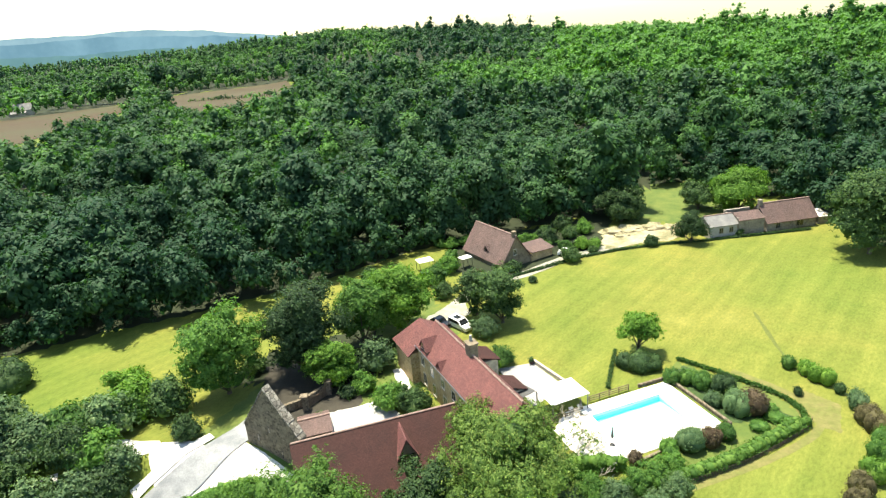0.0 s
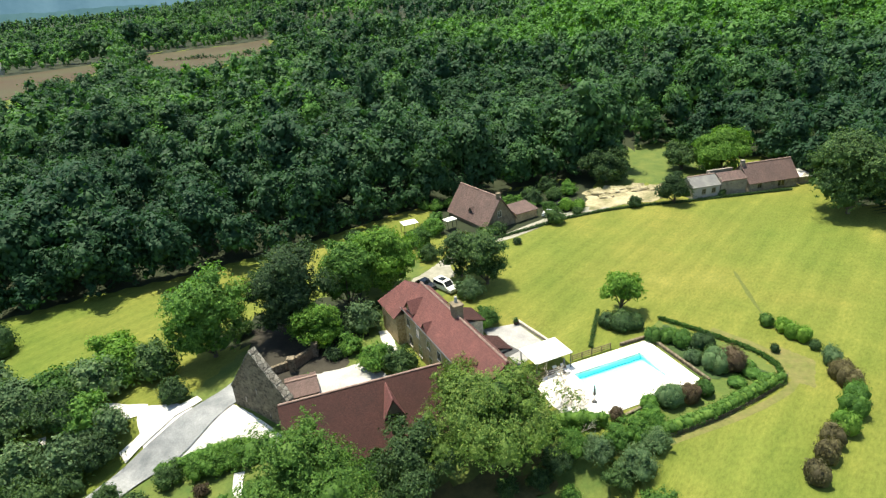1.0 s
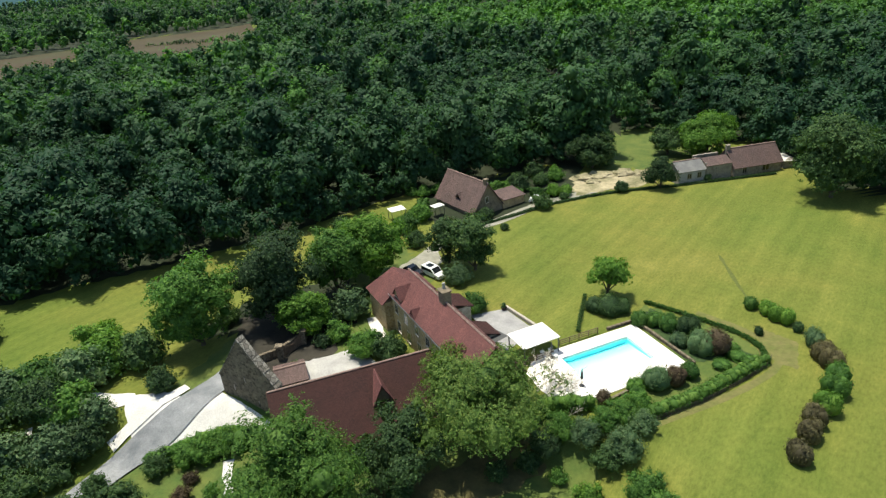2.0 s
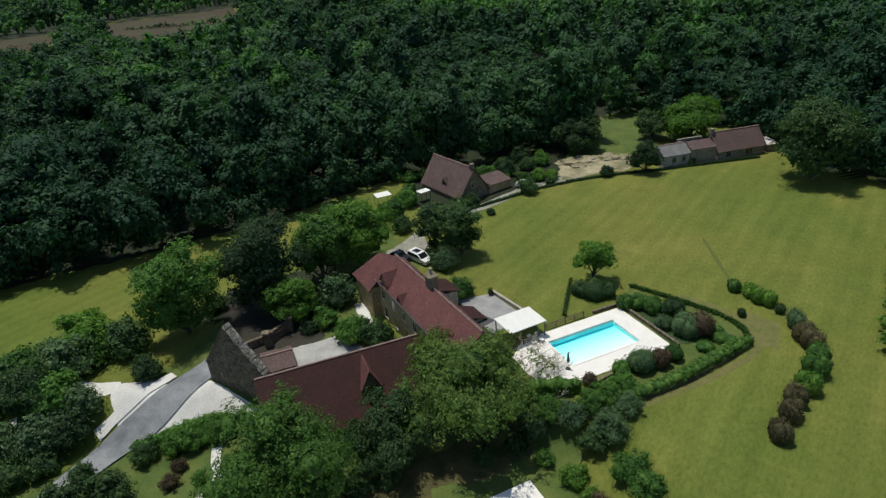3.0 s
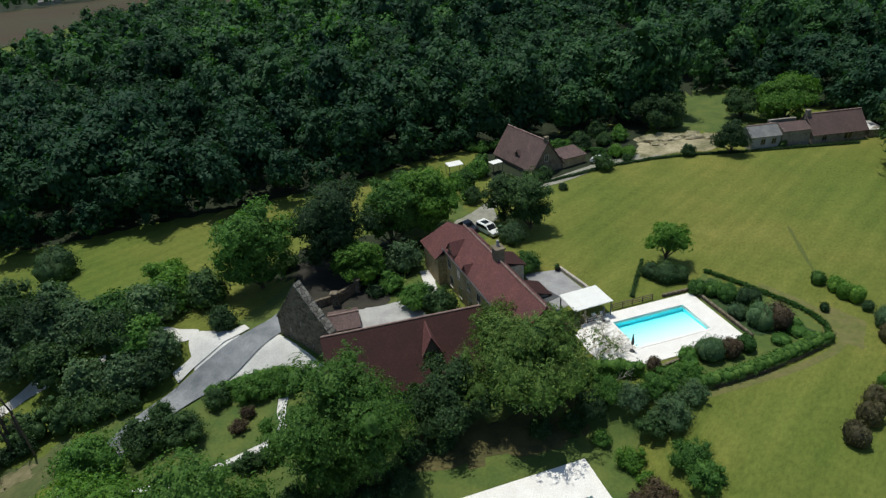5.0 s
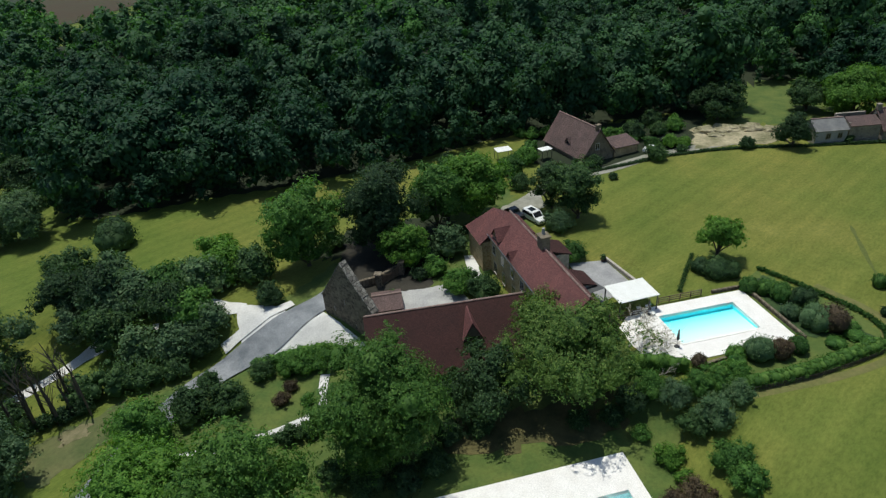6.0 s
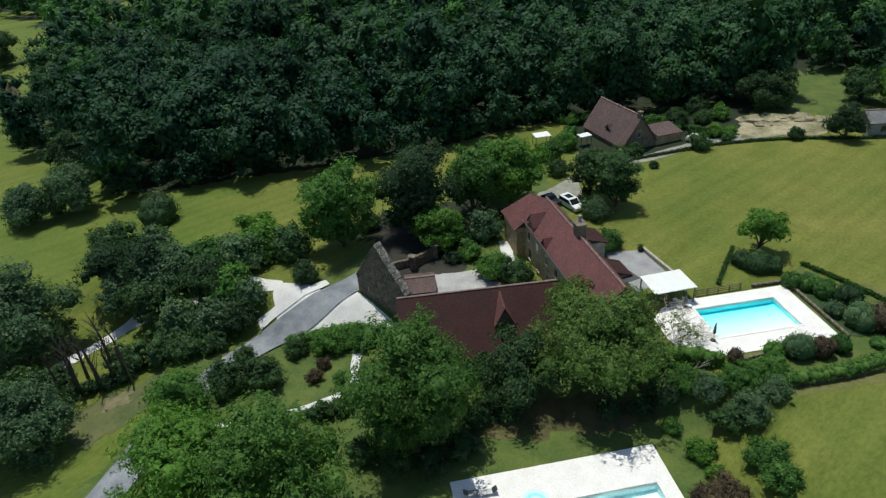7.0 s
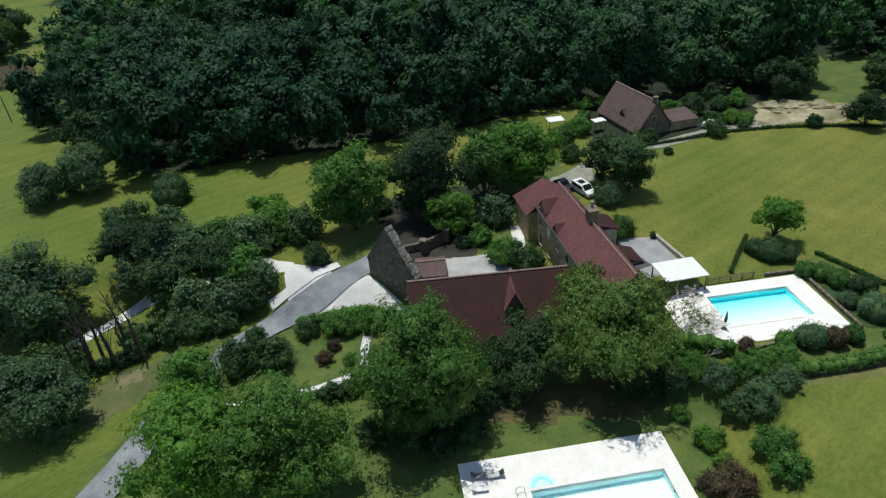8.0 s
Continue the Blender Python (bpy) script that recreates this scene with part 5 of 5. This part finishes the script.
hedge("hedge", [(12.0, 116.2), (20.0, 119.8), (28.0, 123.6), (36.0, 126.0), (46.0, 127.6), (56.0, 127.6), (66.0, 128.2), (82.0, 129.0)], 0.8, 0.45, LEAF_DARK, "low overgrown bank along the meadow's edge", 305, 0.2, 130)
hedge("hedge", [(-4.0, 119.0), (0.0, 125.0), (2.0, 131.0)], 2.2, 2.4, LEAF_TREE, "green hedge beside the far house's garden", 306, 0.24, 160)
hedge("hedge", [(25.2, 84.0), (23.6, 80.0), (21.4, 74.4)], 0.35, 0.55, LEAF_DARK, "thin dark hedge from pool to meadow", 307, 0.14, 200)
hedge("hedge", [(7.5, 56.5), (11.0, 58.0), (14.0, 58.6), (17.5, 57.8)], 2.6, 2.0, LEAF_NUT, "loose green hedge below the pool deck", 308)


def bare_tree(x, y, height, seed):
    """A thin, nearly leafless tree of a few upright limbs."""
    r = random.Random(seed)
    ob = base_at("bare_tree", x, y)
    bm = bmesh.new()
    add_tube(bm, [(0, 0, -0.3), (0.1, 0.1, height * 0.3), (r.uniform(-0.4, 0.4), 0.2, height * 0.62), (r.uniform(-0.8, 0.8), r.uniform(-0.5, 0.5), height)], [0.24, 0.19, 0.11, 0.03], 6)
    part("trunk", bm, BARK, ob)
    for i in range(9):
        z = height * r.uniform(0.25, 0.8)
        a, l = r.uniform(0, 6.28), height * r.uniform(0.14, 0.3)
        dx, dy = math.cos(a) * l * 0.5, math.sin(a) * l * 0.5
        bm = bmesh.new()
        add_tube(bm, [(0.1, 0.1, z), (dx * 0.6, dy * 0.6, z + l * 0.5), (dx, dy, z + l)], [0.06, 0.035, 0.012], 5)
        add_tube(bm, [(dx * 0.6, dy * 0.6, z + l * 0.5), (dx * 1.1 - dy * 0.3, dy * 1.1 + dx * 0.3, z + l * 0.9)], [0.03, 0.01], 4)
        part("branch", bm, BARK, ob)
    return tagged(ob, "thin leafless tree on the bank beside the track", "tree", "bare trees on the bank")


for i, (x, y) in enumerate(((-61.6, 48.1), (-60.4, 49.4), (-59.4, 48.8), (-58.2, 50.6), (-57.2, 49.9), (-56.6, 51.6), (-58.8, 54.2), (-57.4, 52.8), (-60.8, 51.8), (-55.6, 52.6))):
    bare_tree(x, y, 7.6 + (i * 37 % 5) * 0.7, 400 + i)
# a half-dead bough of the walnut that reaches out towards the pool deck
rb = random.Random(77)


def twigs(bm, p, d, l, r, level):
    q = p + d * l * 0.5 + Vector((0, 0, rb.uniform(-0.1, 0.2))) * l
    e = q + (d + Vector((rb.uniform(-0.4, 0.4), rb.uniform(-0.4, 0.4), rb.uniform(-0.35, 0.25)))) * l * 0.5
    add_tube(bm, [p, q, e], [r, r * 0.8, r * 0.5], 5)
    if level:
        for c in (q, e, e):
            n = (d + Vector((rb.uniform(-0.9, 0.9), rb.uniform(-0.9, 0.9), rb.uniform(-0.5, 0.6)))).normalized()
            twigs(bm, c, n, l * rb.uniform(0.55, 0.8), r * 0.6, level - 1)


for dx, dy, dz in ((7.6, 3.4, 5.0), (8.2, 2.4, 4.0), (6.8, 4.6, 5.8), (8.4, -0.6, 3.0), (9.2, 3.6, 4.4), (9.6, 4.8, 3.8), (8.8, 5.4, 5.0)):
    bm = bmesh.new()
    twigs(bm, Vector((dx, dy, dz)), Vector((0.8, 0.45, 0.1)).normalized(), 2.2, 0.1, 4)
    part("dead_bough", bm, TWIG, WALNUT, "pale half-dead bough with bare twigs")
tips = np.array([(9.4, 4.0, 5.4, 1.0), (10.6, 5.2, 5.0, 0.9), (11.4, 4.2, 4.6, 0.8), (10.0, 2.6, 4.6, 0.9), (11.8, 5.8, 4.6, 0.7), (9.0, 5.8, 6.0, 0.9)])
v, f = crown_arrays(np.random.default_rng(78), tips, 700, 0.2, 0, 0.05)
sprays = new("leaf_spray", mesh_from("leaf_spray", v, f, LEAF_WALNUT))
sprays.parent = WALNUT
tagged(sprays, "sparse leaves on the half-dead bough", kind="stuff")
for i, (x, y, r) in enumerate(((-56.4, 54.4, 3.0), (-52.6, 56.4, 3.0), (-62.5, 46.2, 2.4), (-64.0, 50.0, 2.6), (-49.5, 57.6, 2.6), (-60.6, 48.6, 1.3), (-58.8, 49.6, 1.2), (-57.0, 50.8, 1.3), (-55.4, 52.2, 1.4), (-46.4, 59.2, 2.4))):
    shrub("shrub", x, y, r, r * 1.5, LEAF_DARK, "dark green bush on the bank beside the track", 440 + i, 0.26, 700, group="bushes on the bank")
shrub("dome_bush", -72.2, 88.6, 4.7, 4.6, LEAF_DARK, "large round dark green bush alone on the meadow", 450, 0.3, 2600, clipped=True)
pole = tagged(base_at("utility_pole", -54.1, 51.7), "weathered wooden pole on the bank", "pole")
part("post", tube([(0, 0, -0.4), (0, 0, 6.4)], [0.13, 0.1], 8), WOOD, pole)
grid_sheet("bare_bank", bilinear((-56.2, 48.4), (-53.4, 50.2), (-52.2, 48.4), (-54.6, 46.4), 10, 10, 0.45, 12), rough_stuff("dry_bank_earth", (0.1, 0.1, 0.04), (0.24, 0.2, 0.12), 0.5, 2.2), 0.05, "dry sparse earth bank above the lane", "bank")


# ---- walls, rails and garden furniture ----
def low_wall(name, points, thick, height, mat, label, category="wall"):
    ob = base_at(name, *points[0])
    for a, b in zip(points, points[1:]):
        l = math.hypot(b[0] - a[0], b[1] - a[1])
        n = max(1, round(l / 1.6))
        for i in range(n):
            x, y = a[0] + (b[0] - a[0]) * i / n, a[1] + (b[1] - a[1]) * i / n
            seg = part("coping_block", box(0.004, l / n - 0.004, -thick / 2, thick / 2, -0.5, height, 0.02), mat, ob)
            seg.matrix_local = ob.matrix_world.inverted() @ pose(x, y, ground_z(x, y), 0, 0, frame_of(a, b))
    return tagged(ob, label, category)


screen = tagged(base_at("shade_screen", 5.6, 71.0, frame_of((5.6, 71.0), (9.5, 73.6))), "dark panelled screen beside the terrace", "screen")
for i in range(3):
    part("panel", box(i * 1.56 + 0.03, i * 1.56 + 1.5, -0.03, 0.03, 0.1, 2.1), DARKMETAL, screen)
for i in range(4):
    part("post", box(i * 1.56 - 0.04, i * 1.56 + 0.04, -0.05, 0.05, 0, 2.2), WOOD, screen)
part("roof_panel", slab([(-0.1, 0.1, 2.25), (4.8, 0.1, 2.25), (4.8, -2.2, 2.35), (-0.1, -2.2, 2.35)], 0.05), DARKMETAL, screen)
low_wall("low_wall", [(12.4, 83.0), (15.9, 76.4)], 0.4, 0.55, PALE, "low pale stone wall beside the terrace")
low_wall("low_wall", [(30.2, 75.0), (33.9, 64.0)], 0.35, 0.5, RUBBLE, "low dark stone wall beside the pool deck")
low_wall("low_wall", [(25.5, 74.0), (30.0, 75.4)], 0.3, 0.5, RUBBLE, "low dark stone wall behind the pool deck")
low_wall("low_wall", [(21.0, 58.9), (24.6, 60.6), (32.6, 63.2)], 0.35, 0.35, RUBBLE, "low stone edging below the pool deck")
low_wall("courtyard_wall", [(-25.6, 74.6), (-21.8, 76.6), (-18.4, 80.6)], 0.5, 1.3, RUBBLE, "old grey stone courtyard wall")
gp = tagged(base_at("gate_pillar", -21.4, 75.6), "square stone gate pillar with a cap", "pillar")
part("shaft", box(-0.4, 0.4, -0.4, 0.4, -0.3, 2.2, 0.03), RUBBLE, gp)
part("cap", box(-0.55, 0.55, -0.55, 0.55, 2.2, 2.4, 0.04), RUBBLE, gp)
copy_thing(gp, pose(-18.6, 79.2, 0))
grid_sheet("gravel_passage", bilinear((-9.6, 84.6), (-7.8, 84.8), (-6.2, 78.3), (-8.0, 77.6), 3, 6, 0.15, 15), GRAVEL, 0.05, "pale gravel strip along the farmhouse", "path")
pot = tagged(base_at("flower_pot", 12.0, 82.6), "round clay pot with a dark plant", "pot")
part("bowl", tube([(0, 0, 0), (0, 0, 0.3), (0, 0, 0.6)], [0.28, 0.4, 0.46], 12), TILES_OLD, pot)
v, f = crown_arrays(np.random.default_rng(9), np.array([(0, 0, 0.8, 0.5)]), 120, 0.14, 1)
plant = new("plant", mesh_from("plant", v, f, LEAF_DARK))
plant.parent = pot


def fence(points, height, label):
    ob = base_at("fence", *points[0])
    for a, b in zip(points, points[1:]):
        l = math.hypot(b[0] - a[0], b[1] - a[1])
        m = ob.matrix_world.inverted() @ pose(a[0], a[1], ground_z(*a), 0, 0, frame_of(a, b))
        n = max(2, round(l / 1.5))
        for i in range(n + 1):
            part("post", box(i * l / n - 0.05, i * l / n + 0.05, -0.05, 0.05, -0.2, height), WOOD, ob).matrix_local = m
        for z in (0.3, 0.62, 0.94):
            part("rail", box(0, l, -0.03, 0.03, z * height - 0.06, z * height + 0.05), WOOD, ob).matrix_local = m
    return tagged(ob, label, "fence")


fence([(11.6, 67.6), (16.6, 69.4)], 1.1, "dark wooden rail fence beside the awning")
fence([(18.0, 71.4), (24.0, 73.5)], 1.0, "dark wooden rail fence behind the pool deck")


def lounger(x, y, turn, z, mat, label):
    ob = base_at("sun_lounger", x, y, turn, z)
    part("bed", box(0, 1.25, -0.32, 0.32, 0.3, 0.37, 0.02), mat, ob)
    back = part("backrest", box(-0.62, 0.0, -0.32, 0.32, 0.0, 0.06, 0.02), mat, ob)
    back.matrix_local = pose(0, 0, 0.33, 0, 38, 0)
    for px in (0.1, 1.1):
        for py in (-0.28, 0.28):
            part("leg", box(px - 0.03, px + 0.03, py - 0.03, py + 0.03, 0, 0.3), METAL, ob)
    return tagged(ob, label, "sun lounger", "sun loungers")


lounger(15.2, 69.2, -70, 0.12, CANVAS, "white sun lounger beside the awning")
lounger(16.4, 69.6, -70, 0.12, CANVAS, "white sun lounger beside the awning")
lounger(-8.3, 39.8, 15, -3.38, METAL, "grey metal sun lounger on the lower pool deck")
lounger(-8.0, 38.3, 15, -3.38, CANVAS, "white sun lounger on the lower pool deck")
lounger(-5.9, 40.4, 200, -3.38, METAL, "grey metal sun lounger on the lower pool deck")


def parasol(x, y, z, label):
    ob = base_at("parasol", x, y, 0, z)
    part("foot", tube([(0, 0, 0), (0, 0, 0.1)], [0.35, 0.3], 14), DARKMETAL, ob)
    part("pole", tube([(0, 0, 0.1), (0, 0, 2.7)], [0.03, 0.03], 8), METAL, ob)
    part("canopy", tube([(0, 0, 1.0), (0, 0, 1.2), (0, 0, 1.9), (0, 0, 2.65)], [0.1, 0.2, 0.15, 0.03], 9), DARKMETAL, ob, "folded dark grey canopy")
    return tagged(ob, label, "parasol", "folded parasols")


parasol(18.5, 62.2, 0.12, "folded dark grey parasol on the pool deck")
parasol(16.2, 68.7, 0.12, "folded dark grey parasol near the awning")
ladder = tagged(base_at("pool_ladder", -3.6, 38.4, 20, -3.38), "chrome handrail of the pool steps", "ladder")
for y in (-0.3, 0.3):
    part("rail", tube([(-0.4, y, 0), (-0.38, y, 0.8), (0.0, y, 0.95), (0.45, y, 0.8), (0.5, y, -0.3)], [0.03] * 5, 7), METAL, ladder)
car(25.2, 127.2, -22, PAINT_W, "white hatchback parked beside the far house", 4.1, 1.75, 1.5, None, False)
car(29.0, 131.6, -10, PAINT_D, "dark car parked beside the hedge", 4.3, 1.8, 1.5, None, False)
car(-54.6, 72.0, 15, PAINT_R, "red car half hidden behind trees", 4.0, 1.7, 1.45, None, False)
car(-2.8, 99.8, -52, PAINT_D, "dark car parked behind the farmhouse", 4.0, 1.7, 1.45, None, False)


def white_shade(x, y, turn, w, d, h, label):
    ob = base_at("awning", x, y, turn)
    part("canvas", box(-w / 2, w / 2, -d / 2, d / 2, h, h + 0.1, 0.03), CANVAS, ob)
    for px in (-w / 2 + 0.15, w / 2 - 0.15):
        for py in (-d / 2 + 0.15, d / 2 - 0.15):
            part("post", box(px - 0.05, px + 0.05, py - 0.05, py + 0.05, 0, h), METAL, ob)
    return tagged(ob, label, "awning", "white awnings near the far house")


white_shade(-4.2, 125.0, 20, 3.4, 2.8, 2.3, "white garden canopy near the far house")
white_shade(4.6, 124.6, 30, 2.6, 2.0, 2.3, "white awning beside the far house")


def heap(x, y, r, h, seed, label):
    """A mound of rubble."""
    q = random.Random(seed)
    bm = bmesh.new()
    bmesh.ops.create_icosphere(bm, subdivisions=3, radius=1.0)
    for v in bm.verts:
        k = 1 + 0.35 * noise.noise(v.co * 1.7 + Vector((seed, 0, 0))) + 0.12 * q.uniform(-1, 1)
        v.co = Vector((v.co.x * r * k, v.co.y * r * 0.7 * k, max(-0.1, v.co.z * h * k)))
    ob = mesh_object("earth_mound", bm, SAND)
    ob.matrix_world = pose(x, y, ground_z(x, y))
    return tagged(ob, label, "rubble", "rubble heaps")


for i, (x, y, r, h) in enumerate(((40.5, 138.5, 2.6, 1.2), (45.0, 139.5, 3.4, 1.0), (50.0, 139.0, 2.8, 1.3), (54.0, 138.0, 2.2, 0.8), (42.0, 135.5, 1.8, 0.7))):
    heap(x, y, r, h, 60 + i, "sandy heap of earth and rubble on the clearing")


def picket_fence(points, height, label):
    """Upright slats on two rails, following the ground."""
    ob = base_at("picket_fence", *points[0])
    slat = bmesh.new()
    block(slat, -0.05, 0.05, -0.015, 0.015, -0.1, height - 0.06)
    tip = [slat.verts.new((x, y, height + (0.0 if x == 0 else -0.06))) for y in (-0.015, 0.015) for x in (-0.05, 0.0, 0.05)]
    slat.faces.new(tip[:3]), slat.faces.new(tip[3:])
    me = bpy.data.meshes.new("slat")
    slat.to_mesh(me)
    slat.free()
    me.materials.append(BARK)
    inv = ob.matrix_world.inverted()
    for a, b in zip(points, points[1:]):
        l = math.hypot(b[0] - a[0], b[1] - a[1])
        m = inv @ pose(a[0], a[1], ground_z(*a), 0, 0, frame_of(a, b))
        for z in (0.25, 0.75):
            part("rail", box(0, l, 0.016, 0.05, z * height - 0.04, z * height + 0.04), BARK, ob).matrix_local = m
        n = int(l / 0.3)
        for i in range(n):
            x, y = a[0] + (b[0] - a[0]) * i / n, a[1] + (b[1] - a[1]) * i / n
            one = new("slat", me)
            one.parent = ob
            one.matrix_local = inv @ pose(x, y, ground_z(x, y), 0, 0, frame_of(a, b))
    return tagged(ob, label, "fence")


picket_fence([(22.8, 54.0), (27.0, 55.2), (32.1, 56.9), (37.5, 59.3), (42.3, 61.9), (43.9, 63.6)], 0.7, "low dark picket fence before the clipped hedge")
gate = tagged(base_at("courtyard_gate", -21.0, 76.1, frame_of((-21.0, 76.1), (-18.9, 78.8))), "old wooden courtyard gate with a dipped top between stone pillars", "gate")
for i in range(14):
    u = i / 13
    part("board", box(i * 0.245, i * 0.245 + 0.22, -0.025, 0.025, 0.08, 1.9 - 0.7 * math.sin(u * math.pi), 0.006), WOOD, gate)
for z in (0.35, 1.0):
    part("rail", box(0.0, 3.4, 0.027, 0.07, z, z + 0.12), WOOD, gate)
post_far = tagged(base_at("utility_pole", -143.4, 128.2), "weathered wooden pole beside the far meadow", "pole")
part("post", tube([(0, 0, -0.5), (0, 0, 8.2)], [0.15, 0.11], 8), WOOD, post_far)
